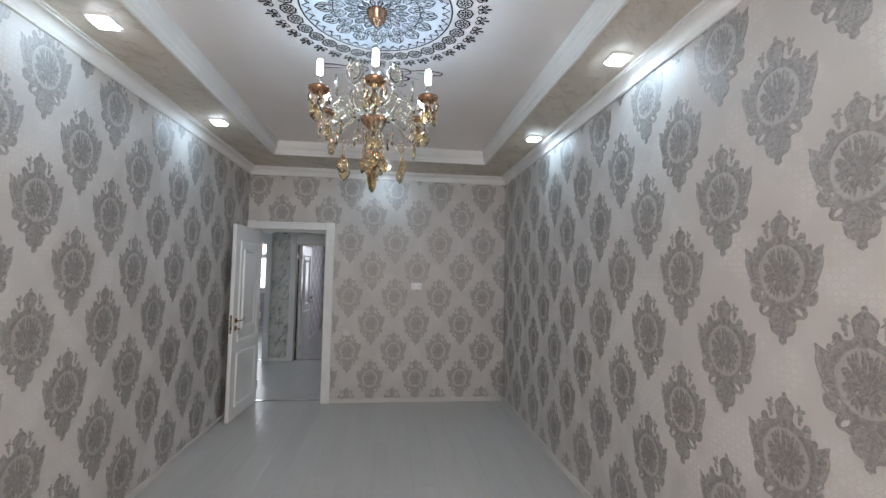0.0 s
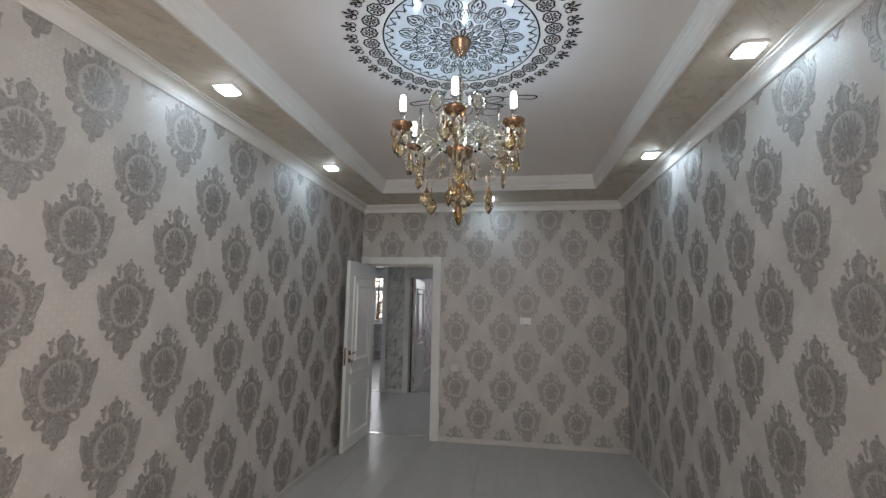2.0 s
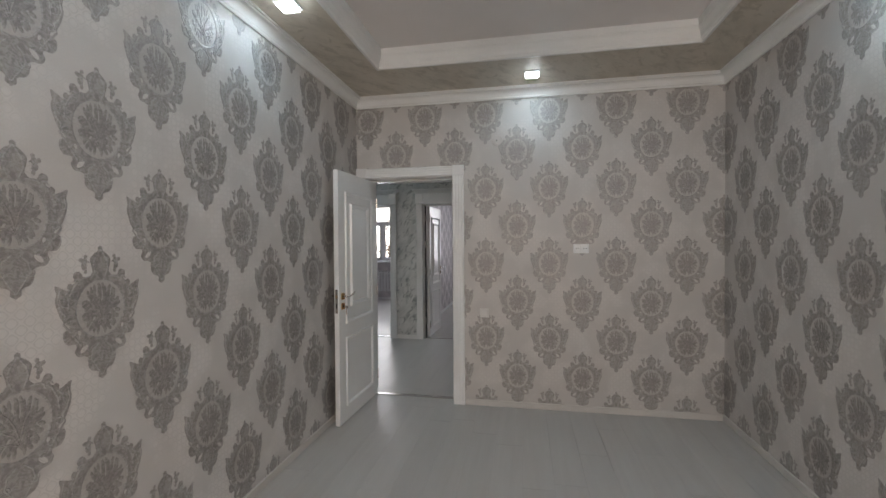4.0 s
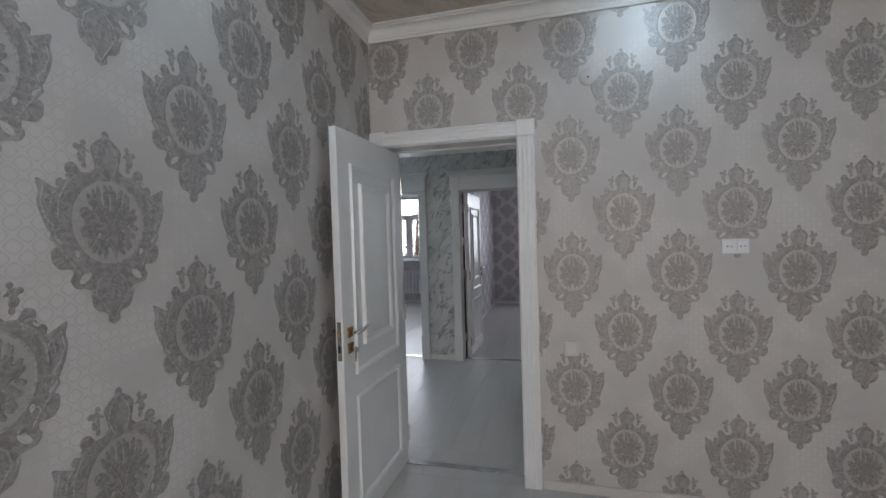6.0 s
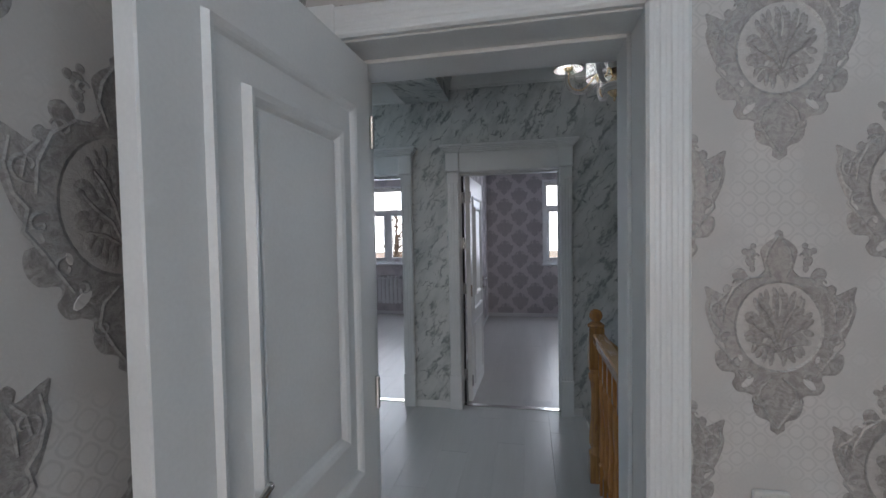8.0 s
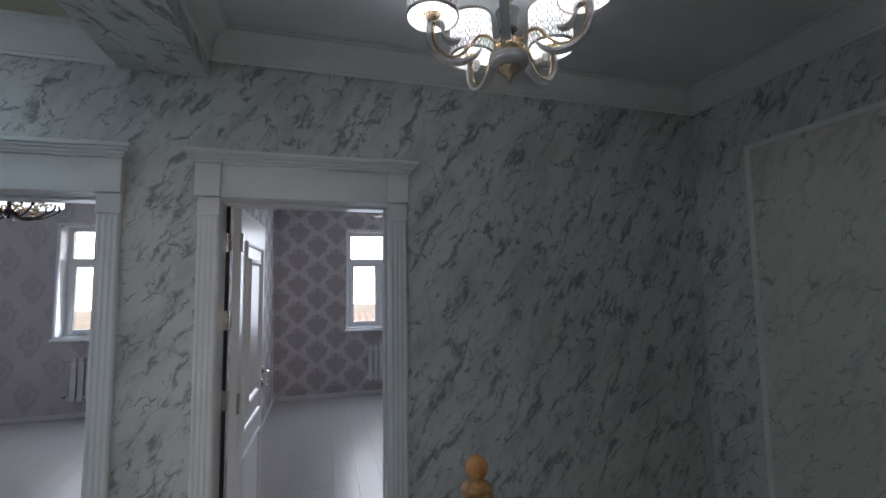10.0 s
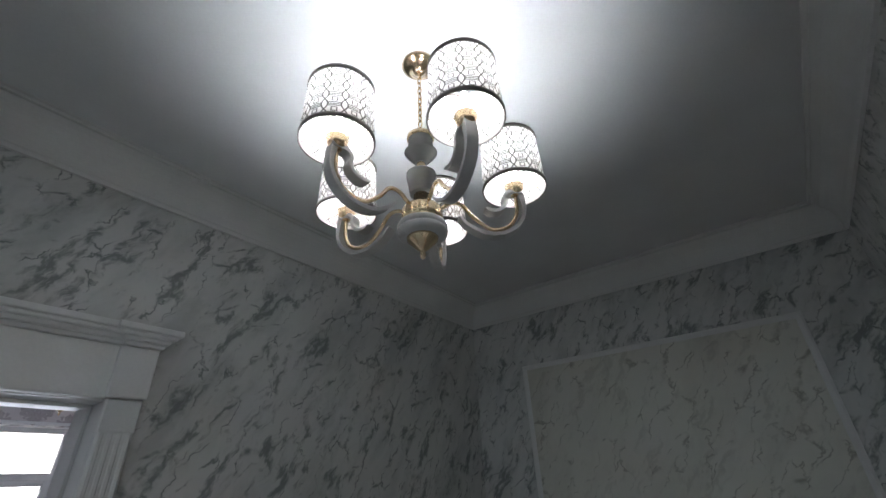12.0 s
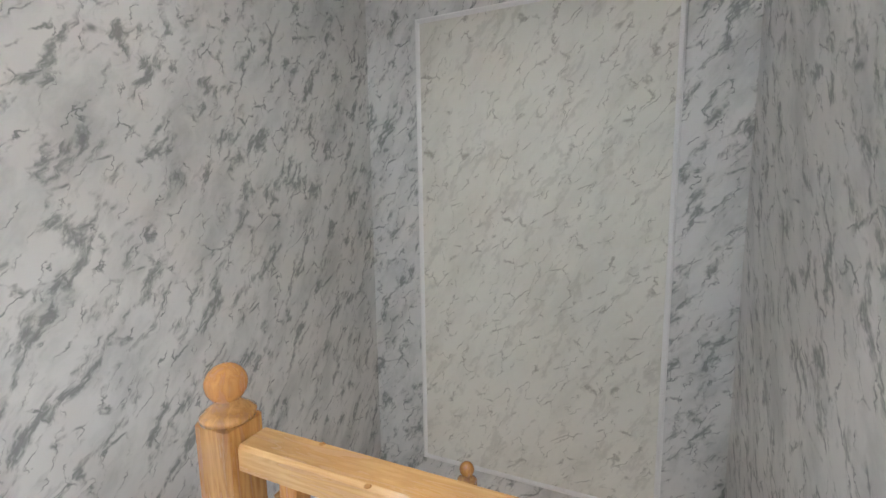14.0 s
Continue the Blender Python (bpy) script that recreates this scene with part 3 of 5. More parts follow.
def motif_parts(w, h, mid=0.285, tall=1.25, midy=0.215):
    """A damask medallion, w x h, as flat relief meshes in the plane (u, v): body scrolls, raised outline, inner flower, bare gaps."""
    def ell(bm, cx, cy, rx, ry, rot=0.0, lift=0.0, seg=12, top=0.7):
        c, s = math.cos(rot), math.sin(rot)
        lo, hi = [], []
        for k in range(seg):
            a = 2 * math.pi * k / seg
            for lst, f, z in ((lo, 1.0, 0.0), (hi, top, 1.0)):
                x, y = rx * f * math.cos(a), ry * f * math.sin(a)
                lst.append(bm.verts.new(((cx + c * x - s * y) * w, (cy + s * x + c * y) * h, 0.0004 + lift + z * 0.0009)))
        for k in range(seg):
            bm.faces.new((lo[k], lo[(k + 1) % seg], hi[(k + 1) % seg], hi[k]))
        bm.faces.new(hi)

    def band(bm, pts, wid, lift=0.0):
        ps = [Vector((p[0] * w, p[1] * h, 0)) for p in pts]
        rows = []
        for i, p in enumerate(ps):
            d = (ps[min(i + 1, len(ps) - 1)] - ps[max(i - 1, 0)]).normalized()
            nrm = Vector((-d.y, d.x, 0))
            f = wid * (0.35 + 0.65 * math.sin(math.pi * (i + 0.5) / len(ps)))
            rows.append([bm.verts.new(p + nrm * f + Vector((0, 0, 0.0004 + lift))), bm.verts.new(p + Vector((0, 0, 0.0016 + lift))), bm.verts.new(p - nrm * f + Vector((0, 0, 0.0004 + lift)))])
        for a, b in zip(rows, rows[1:]):
            bm.faces.new((a[0], a[1], b[1], b[0]))
            bm.faces.new((a[1], a[2], b[2], b[1]))

    def curl(cx, cy, r, a0, turns, n=14, shrink=0.25):
        out = []
        for i in range(n):
            t = i / (n - 1)
            a = a0 + turns * 2 * math.pi * t
            rr = r * (1 - (1 - shrink) * t)
            out.append((cx + rr * math.cos(a), cy + rr * math.sin(a) * w / h))
        return out

    body, rim, flower, gap, field = bmesh.new(), bmesh.new(), bmesh.new(), bmesh.new(), bmesh.new()
    field.faces.new([field.verts.new((mid * w * math.cos(2 * math.pi * k / 28), (0.03 + midy * math.sin(2 * math.pi * k / 28)) * h, 0.0003)) for k in range(28)])
    # half outline from the top bud down to the tip, mirrored; filled inwards to the open round middle
    half = [(0.0, 0.50), (0.028, 0.485), (0.03, 0.462), (0.075, 0.44), (0.12, 0.405), (0.115, 0.37), (0.085, 0.335), (0.10, 0.30), (0.15, 0.268), (0.205, 0.262), (0.215, 0.29), (0.25, 0.315), (0.30, 0.305), (0.31, 0.275), (0.285, 0.245),
            (0.315, 0.225), (0.345, 0.235), (0.375, 0.215), (0.37, 0.185), (0.42, 0.20), (0.50, 0.225), (0.485, 0.165), (0.50, 0.12), (0.475, 0.05), (0.43, -0.02), (0.37, -0.055), (0.36, -0.085), (0.42, -0.10), (0.425, -0.15),
            (0.38, -0.195), (0.30, -0.20), (0.29, -0.225), (0.31, -0.255), (0.27, -0.295), (0.20, -0.30), (0.15, -0.325), (0.165, -0.37), (0.13, -0.415), (0.07, -0.43), (0.04, -0.45), (0.05, -0.475), (0.0, -0.50)]
    half = [(p.x, p.y) for p in curve_pts([(x, y, 0) for x, y in half], 120)]
    lo, ridge, hi = [], [], []
    for sgn, seq in ((1, half), (-1, half[-2:0:-1])):
        for x, y in seq:
            x = max(x, 0.0)
            t = math.atan2((y - 0.03) / midy, x / mid)
            ix, iy = mid * math.cos(t), 0.03 + midy * math.sin(t)
            lo.append(body.verts.new((sgn * x * w, y * h, 0.0003)))
            ridge.append(body.verts.new((sgn * (x * 0.9 + ix * 0.1) * w, (y * 0.9 + iy * 0.1) * h, 0.0014)))
            hi.append(body.verts.new((sgn * ix * w, iy * h, 0.0008)))
    N = len(lo)
    for k in range(N):
        j = (k + 1) % N
        body.faces.new((lo[k], lo[j], ridge[j], ridge[k]))
        body.faces.new((ridge[k], ridge[j], hi[j], hi[k]))
    for sgn in (-1, 1):
        for cx, cy, rx, ry, rot in ((0.185, 0.385, 0.036, 0.024, 0.0), (0.225, 0.395, 0.024, 0.016, 0.0), (0.19, 0.345, 0.034, 0.024, 0.4), (0.17, 0.42, 0.022, 0.015, 0.0), (0.175, 0.31, 0.02, 0.018, 0.0)):
            ell(body, sgn * cx, cy, rx, ry, sgn * rot)
        for c in (curl(0.40, 0.12, 0.07, -1.8, 0.9), curl(0.36, -0.03, 0.05, 2.2, -0.9), curl(0.27, -0.15, 0.05, 2.0, -0.9), curl(0.26, 0.235, 0.05, 0.2, 0.85), curl(0.165, 0.365, 0.035, 2.8, -0.8), curl(0.12, -0.335, 0.05, 0.6, -0.9),
                  curl(0.20, -0.215, 0.035, 0.9, 0.9), [(0.455, 0.19), (0.475, 0.12), (0.45, 0.05), (0.40, 0.01), (0.42, -0.05), (0.36, -0.10), (0.30, -0.16), (0.24, -0.22)], [(0.0, 0.47), (0.07, 0.40), (0.09, 0.34), (0.05, 0.27)],
                  [(0.1, 0.27), (0.2, 0.265), (0.3, 0.215), (0.36, 0.13), (0.37, 0.05)], [(0.03, -0.22), (0.11, -0.27), (0.13, -0.33), (0.06, -0.41), (0.0, -0.47)], [(0.35, 0.19), (0.40, 0.15), (0.42, 0.09)]):
            band(rim, [(sgn * p[0], p[1]) for p in c], 0.0042, 0.0012)
    N = 32
    a = [rim.verts.new(((mid - 0.004) * math.cos(2 * math.pi * k / N) * w, (0.03 + (midy - 0.003) * math.sin(2 * math.pi * k / N)) * h, 0.0005)) for k in range(N)]
    b = [rim.verts.new(((mid + 0.012) * math.cos(2 * math.pi * k / N) * w, (0.03 + (midy + 0.008) * math.sin(2 * math.pi * k / N)) * h, 0.0022)) for k in range(N)]
    for k in range(N):
        rim.faces.new((a[k], a[(k + 1) % N], b[(k + 1) % N], b[k]))
    # bouquet inside the ring: leaves fanning up from a tied stem, small blossoms
    rng = random.Random(5)
    j = 0
    for row, (rr, n, sx, sy) in enumerate(((0.045, 7, 0.055, 0.025), (0.10, 13, 0.058, 0.024), (0.155, 18, 0.05, 0.022), (0.20, 24, 0.038, 0.018))):
        for k in range(n):
            t = 2 * math.pi * (k + 0.5 * (row % 2)) / n + rng.uniform(-0.1, 0.1)
            j += 1
            ell(flower, rr * math.cos(t), 0.03 + rr * tall * w / h * math.sin(t), sx, sy, t + rng.uniform(-0.5, 0.5), 0.00003 * j, 8, 0.35)
    for sgn in (-1, 1):
        for c in ([(0.0, -0.09), (0.05, -0.02), (0.13, 0.02), (0.19, 0.06)], [(0.0, -0.06), (0.04, 0.04), (0.09, 0.10), (0.13, 0.13)], [(0.01, -0.09), (0.09, -0.06), (0.17, -0.05)]):
            band(flower, [(sgn * x, y) for x, y in c], 0.0035, 0.0018)
        for cx, cy, rx, ry, rot in ((0.205, -0.245, 0.05, 0.02, -0.5), (0.255, -0.125, 0.02, 0.014, 0.9)):
            ell(gap, sgn * cx, cy, rx, ry, sgn * rot, 0.0012, 10, 0.9)
    V, F, M = [], [], []
    for k, b in enumerate((body, rim, flower, gap, field)):
        off = len(V)
        b.verts.index_update()
        V += [tuple(v.co) for v in b.verts]
        F += [tuple(off + v.index for v in f.verts) for f in b.faces]
        M += [k] * len(b.faces)
        b.free()
    return V, F, M


def motif_mesh(shape, mats, keep=None):
    V, F, M = shape
    ids = [i for i, f in enumerate(F) if keep is None or keep(sum(V[j][0] for j in f) / len(f), sum(V[j][1] for j in f) / len(f))]
    me = bpy.data.meshes.new("medallion")
    me.from_pydata(V, [], [F[i] for i in ids])
    for m in mats:
        me.materials.append(m)
    for p, i in zip(me.polygons, ids):
        p.material_index = M[i]
    return me


def lay_motifs(shape, mats, spots, place, parent, clip=()):
    """Sets the medallions of a wallpaper onto a wall, each an embossed relief. clip: (a0, a1, z0, z1) openings in the wall's own (a, z)."""
    whole = motif_mesh(shape, mats)
    for a, z in spots:
        me = whole
        if any(c0 - 0.16 < a < c1 + 0.16 and zl - 0.24 < z < zh + 0.24 for c0, c1, zl, zh in clip):
            me = motif_mesh(shape, mats, lambda x, y: not any(c0 < a + x < c1 and zl < z + y < zh for c0, c1, zl, zh in clip))
            if not me.polygons:
                continue
        o = new("medallion", me)
        o.matrix_world = place(a, z)
        o.parent = parent


def lattice(a0, z_ref, da, dz, lo, hi, zlo, zhi):
    """Centres of a half-drop repeat: columns da apart, rows dz apart, every other column half a row down."""
    out = []
    for k in range(-60, 61):
        a = a0 + k * da
        if lo < a < hi:
            z = z_ref - (dz / 2 if k % 2 else 0)
            while z > zlo:
                z -= dz
            while z < zhi:
                if z > zlo:
                    out.append((a, z))
                z += dz
    return out


MO = motif_parts(0.318, 0.493)
BED_INK = (FOIL_BED, RIM_BED, FOIL_INNER, PAPER_BED, SATIN)
byname = bpy.data.objects
lay_motifs(MO, BED_INK, lattice(1.474, 1.577, 0.2725, 0.655, -0.15, BX + 0.15, -0.22, 2.9), lambda a, z: pose(a, 0, z, 90, 0, 0), byname["wall_bedroom_north"], [(-0.2, 1.0, -1, 2.1)])
lay_motifs(MO, BED_INK, lattice(-2.21, 1.535, 0.2695, 0.655, BY - 0.1, 0.1, -0.22, 2.9), lambda a, z: pose(0, a, z, 90, 0, 90), byname["wall_bedroom_west"])
lay_motifs(MO, BED_INK, lattice(-3.335, 1.57, 0.2745, 0.655, BY - 0.1, 0.1, -0.22, 2.9), lambda a, z: pose(BX, a, z, 90, 0, -90), byname["wall_bedroom_east"])
INK_A, INK_B = (FOIL_A, FOIL_A, FOIL_A, PAPER_A, PAPER_A), (FOIL_B, FOIL_B, FOIL_B, PAPER_B, PAPER_B)
MA, MB = motif_parts(0.27, 0.42), motif_parts(0.30, 0.33, 0.15, midy=0.11)
lay_motifs(MA, INK_A, lattice(-2.95, 1.6, 0.272, 0.655, -3.9, -0.2, -0.1, 2.8), lambda a, z: pose(a, RY1, z, 90, 0, 0), byname["wall_room_a_north"], [(W1[0] - 0.01, W1[1] + 0.01, W1[2] - 0.01, W1[3] + 0.01)])
lay_motifs(MB, INK_B, lattice(0.18, 1.6, 0.265, 0.38, -0.1, 2.6, -0.1, 2.8), lambda a, z: pose(a, RY1, z, 90, 0, 0), byname["wall_room_b_north"], [(W2[0] - 0.01, W2[1] + 0.01, W2[2] - 0.01, W2[3] + 0.01)])
lay_motifs(MB, INK_B, lattice(3.0, 1.6, 0.265, 0.38, RY0, RY1, -0.1, 2.8), lambda a, z: pose(PART_X[1], a, z, 90, 0, 90), byname["wall_partition_b"])

# ---- doors ----


def fluted_board(x0, x1, z0, z1, y, proud, grooves=3, sign=-1, depth=0.002):
    """An upright casing board with rounded edges and shallow flutes, on a wall face at y."""
    prof = [(x0, 0.0), (x0, proud * 0.7), (x0 + 0.008, proud)]
    w = x1 - x0
    for g in range(grooves):
        c = x0 + w * (g + 1) / (grooves + 1)
        prof += [(c - 0.008, proud), (c - 0.004, proud - depth), (c + 0.004, proud - depth), (c + 0.008, proud)]
    prof += [(x1 - 0.008, proud), (x1, proud * 0.7), (x1, 0.0)]
    bm = bmesh.new()
    a = [bm.verts.new((x, y + sign * h, z0)) for x, h in prof]
    b = [bm.verts.new((x, y + sign * h, z1)) for x, h in prof]
    for k in range(len(prof) - 1):
        bm.faces.new((a[k], a[k + 1], b[k + 1], b[k]))
    bm.faces.new(a)
    bm.faces.new(b)
    return bm


def lying_board(x0, x1, z0, z1, y, proud, grooves=3, sign=-1):
    bm = fluted_board(z0, z1, x0, x1, y, proud, grooves, sign)
    for v in bm.verts:
        v.co = Vector((v.co.z, v.co.y, v.co.x))
    return bm


def lining(parent, d, y0, y1, stop_y, wide=0.05):
    """The boards that line a doorway, with a stop bead and a threshold strip."""
    part("lining", one_box(d[0] - 0.03, y0, 0, d[0], y1, d[3], bev=0.002), WHITE, parent)
    part("lining", one_box(d[1], y0, 0, d[1] + 0.03, y1, d[3], bev=0.002), WHITE, parent)
    part("lining", one_box(d[0] - 0.03, y0, d[3], d[1] + 0.03, y1, d[3] + 0.03, bev=0.002), WHITE, parent)
    part("stop", one_box(d[1] - 0.012, stop_y, 0, d[1], stop_y + wide, d[3] - 0.001, bev=0.002), WHITE, parent)
    part("stop", one_box(d[0], stop_y, d[3] - 0.012, d[1] - 0.012, stop_y + wide, d[3], bev=0.002), WHITE, parent)
    part("threshold", one_box(d[0], stop_y - 0.03, 0.0, d[1], stop_y + 0.02, 0.007, bev=0.002), CHROME, parent, "narrow metal threshold strip")


door_1 = tagged(new("door_1"), "white fluted door casing round the open bedroom doorway", "door frame", kind="structure")
part("casing", fluted_board(0.905, 1.008, 0.0, 2.05, 0.0, 0.022), WHITE, door_1)
part("casing", fluted_board(0.0, 0.073, 0.0, 2.05, 0.0, 0.022, 2), WHITE, door_1)
part("head_casing", lying_board(0.1, 0.905, 2.05, 2.138, 0.0, 0.022), WHITE, door_1)
part("corner_block", one_box(0.905, -0.027, 2.05, 1.01, 0, 2.142, bev=0.004), WHITE, door_1)
part("corner_block", one_box(0.001, -0.027, 2.05, 0.1, 0, 2.142, bev=0.004), WHITE, door_1)
part("casing", fluted_board(0.935, 1.03, 0.0, 2.05, HW0, 0.022, 3, 1), WHITE, door_1)
part("casing", fluted_board(-0.05, 0.045, 0.0, 2.05, HW0, 0.022, 3, 1), WHITE, door_1)
part("head_casing", lying_board(-0.05, 1.03, 2.075, 2.165, HW0, 0.022, 3, 1), WHITE, door_1)
lining(door_1, D0, 0.001, HW0 - 0.001, 0.13, 0.14)
part("edging", one_box(D0[1] - 0.008, 0.27, 0, D0[1], 0.277, D0[3] - 0.001), FOAM, door_1, "beige rubber seal strip")
part("stop", one_box(D0[0], 0.13, 0, D0[0] + 0.012, 0.27, D0[3] - 0.013, bev=0.002), WHITE, door_1)
part("edging", one_box(D0[0], 0.27, 0, D0[0] + 0.008, 0.277, D0[3] - 0.001), FOAM, door_1)


def panel_mould(bm, x0, z0, x1, z1, y, sign, wid=0.028, h=0.013):
    frame_run(bm, x0, z0, x1, z1, [(0, 0), (wid * 0.2, h), (wid * 0.55, h * 0.75), (wid * 0.75, h * 0.45), (wid, -0.002)], y, sign)


def door_leaf(name, label, w, h, t, flip=False):
    """A white panelled leaf: origin at the hinge's foot, width along +x, faces at y = 0 and -t."""
    root = thing(name, label, "door")
    part("slab", one_box(0, -t, 0.008, w, 0, h, bev=0.003), WHITE, root)
    for y, sg in ((0.0, 1), (-t, -1)):
        bm = bmesh.new()
        panel_mould(bm, 0.115, 0.80, w - 0.115, h - 0.16, y, sg)
        part("upper_moulding", bm, WHITE, root)
        bm = bmesh.new()
        panel_mould(bm, 0.205, 0.93, w - 0.205, h - 0.25, y, sg, 0.036, 0.017)
        part("inner_moulding", bm, WHITE, root)
        bm = bmesh.new()
        x0, z0, x1, z1 = 0.243, 0.968, w - 0.243, h - 0.288
        box(bm, x0, min(y, y + sg * 0.006), z0, x1, max(y, y + sg * 0.006), z1, 0.003)
        part("upper_panel", bm, WHITE, root)
        bm = bmesh.new()
        panel_mould(bm, 0.115, 0.13, w - 0.115, 0.69, y, sg)
        part("lower_moulding", bm, WHITE, root)
        # handle with square roses
        hx = w - 0.062
        han = part("handle", tube(curve_pts([(hx, y + sg * 0.006, 1.03), (hx, y + sg * 0.045, 1.03), (hx - 0.03, y + sg * 0.055, 1.032), (hx - 0.085, y + sg * 0.052, 1.042), (hx - 0.13, y + sg * 0.046, 1.05)], 14), 0.0085, 8, flat=0.8), CHROME, root, "brushed nickel lever handle", True)
        part("rose", one_box(hx - 0.026, min(y, y + sg * 0.009), 1.004, hx + 0.026, max(y, y + sg * 0.009), 1.056, bev=0.003), BRASS, han, "square brass rose")
        part("escutcheon", one_box(hx - 0.026, min(y, y + sg * 0.009), 0.925, hx + 0.026, max(y, y + sg * 0.009), 0.977, bev=0.003), BRASS, han, "square brass key plate")
        part("keyhole", one_box(hx - 0.006, min(y + sg * 0.008, y + sg * 0.011), 0.938, hx + 0.006, max(y + sg * 0.008, y + sg * 0.011), 0.966, bev=0.002), BLACK, han)
    y, sg = (-t, -1) if flip else (0.0, 1)
    hx = w - 0.062
    key = part("key", tube(curve_pts([(hx, y + sg * 0.009, 0.953), (hx, y + sg * 0.035, 0.953)], 4), 0.004, 8), CHROME, root, "keys hanging in the lock")
    part("key_bow", lathe([(0.0, -0.0015), (0.013, -0.0015), (0.013, 0.0015), (0.0, 0.0015)], 14), CHROME, key).matrix_local = pose(hx, y + sg * 0.036, 0.945, 0, 90, 0)
    part("spare_key", one_box(hx - 0.007, y + sg * 0.032 - 0.001, 0.885, hx + 0.009, y + sg * 0.032 + 0.001, 0.94, bev=0.0008), CHROME, key)
    lock = part("lock_plate", one_box(w - 0.001, -t / 2 - 0.011, 0.9, w + 0.0025, -t / 2 + 0.011, 1.09, bev=0.001), CHROME, root, "nickel lock face plate")
    part("latch", one_box(w, -t / 2 - 0.006, 1.02, w + 0.014, -t / 2 + 0.006, 1.045, bev=0.002), BRASS, lock)
    part("bolt", one_box(w, -t / 2 - 0.006, 0.94, w + 0.004, -t / 2 + 0.006, 0.975, bev=0.001), BLACK, lock)
    for z in (0.2, 1.0, 1.82):
        part("hinge", lathe([(0.0, -0.05), (0.008, -0.05), (0.008, 0.05), (0.0, 0.05)], 10, at=(-0.008, 0.004 if not flip else -t - 0.004, z)), CHROME, root)
    return root


# bedroom leaf stands open against the side wall; the far room's leaf opens inwards
leaf = door_leaf("door_leaf", "white panelled bedroom door standing wide open, keys in lock", 0.785, 2.03, 0.04)
leaf.matrix_world = pose(0.139, 0.125, 0.0, 0, 0, -92.2)
leaf = door_leaf("door_leaf", "white panelled door open into the lilac room, keys in lock", 0.77, 2.005, 0.04, True)
leaf.matrix_world = pose(0.072, RY0 - 0.11, 0.0, 0, 0, 88.5)


def pilaster_door(name, label, d):
    """A hall doorway: fluted pilasters on plinths, capital blocks, frieze and stepped cornice."""
    root = tagged(new(name), label, "door frame", kind="structure")
    pw, y = 0.095, HW1
    for x0, x1 in ((d[0] - pw, d[0]), (d[1], d[1] + pw)):
        pil = part("pilaster", fluted_board(x0, x1, 0.29, 1.93, y, 0.026, 3), WHITE, root)
        part("plinth", one_box(x0 - 0.004, y - 0.034, 0.0, x1 + 0.004, y, 0.29, bev=0.004), WHITE, pil)
        part("capital", one_box(x0 - 0.002, y - 0.03, 1.93, x1 + 0.002, y, 2.025, bev=0.004), WHITE, pil)
        part("frieze_block", one_box(x0 - 0.012, y - 0.046, 2.027, x1 + 0.006, y, 2.185, bev=0.004), WHITE, root)
    part("frieze", one_box(d[0] + 0.006, y - 0.034, 2.022, d[1] - 0.006, y, 2.185, bev=0.004), WHITE, root)
    bm = bmesh.new()
    for x0, x1, ex in ((d[0] - pw - 0.012, d[1] + pw + 0.012, 0.0), (d[0] - pw - 0.014, d[0] + 0.01, 0.012), (d[1] - 0.01, d[1] + pw + 0.014, 0.012)):
        for o, z0, z1 in ((0.045, 2.185, 2.199), (0.056, 2.199, 2.214), (0.07, 2.214, 2.226), (0.082, 2.226, 2.246)):
            box(bm, x0 - (o - 0.045), y - o - ex, z0 + ex * 0.05, x1 + (o - 0.045), y, z1 + ex * 0.05, 0.003)
    part("cornice", bm, WHITE, root)
    lining(root, d, y + 0.001, RY0 - 0.001, RY0 - 0.17)
    return root


door_2 = pilaster_door("door_2", "white doorway with fluted pilasters into the rose-white room", D1)
door_3 = pilaster_door("door_3", "white doorway with fluted pilasters into the lilac room", D2)
# black strip set in the gap between lining and leaf, behind the hinge plates
part("edging", one_box(D2[0], RY0 - 0.118, 0.0, D2[0] + 0.018, RY0 - 0.112, D2[3] - 0.001), GAP_BLACK, door_3, "black strip in the gap beside the hinges")
for z in (0.25, 1.02, 1.42, 1.82):
    plate = part("hinge_plate", one_box(D2[0] + 0.002, RY0 - 0.1215, z - 0.05, D2[0] + 0.034, RY0 - 0.118, z + 0.05, bev=0.001), CHROME, door_3, "steel hinge plate")
    part("knuckle", lathe([(0.0, -0.05), (0.007, -0.05), (0.007, 0.05), (0.0, 0.05)], 10, at=(D2[0] + 0.018, RY0 - 0.124, z)), CHROME, plate, "", True)
strike = part("strike_plate", one_box(D1[0], 2.54, 0.95, D1[0] + 0.003, 2.565, 1.14, bev=0.001), BLACK, door_2, "dark metal strike plate")
part("strike_hole", one_box(D1[0] + 0.002, 2.545, 1.04, D1[0] + 0.005, 2.56, 1.06, bev=0.001), CHROME, strike)

# ---- windows and radiators ----


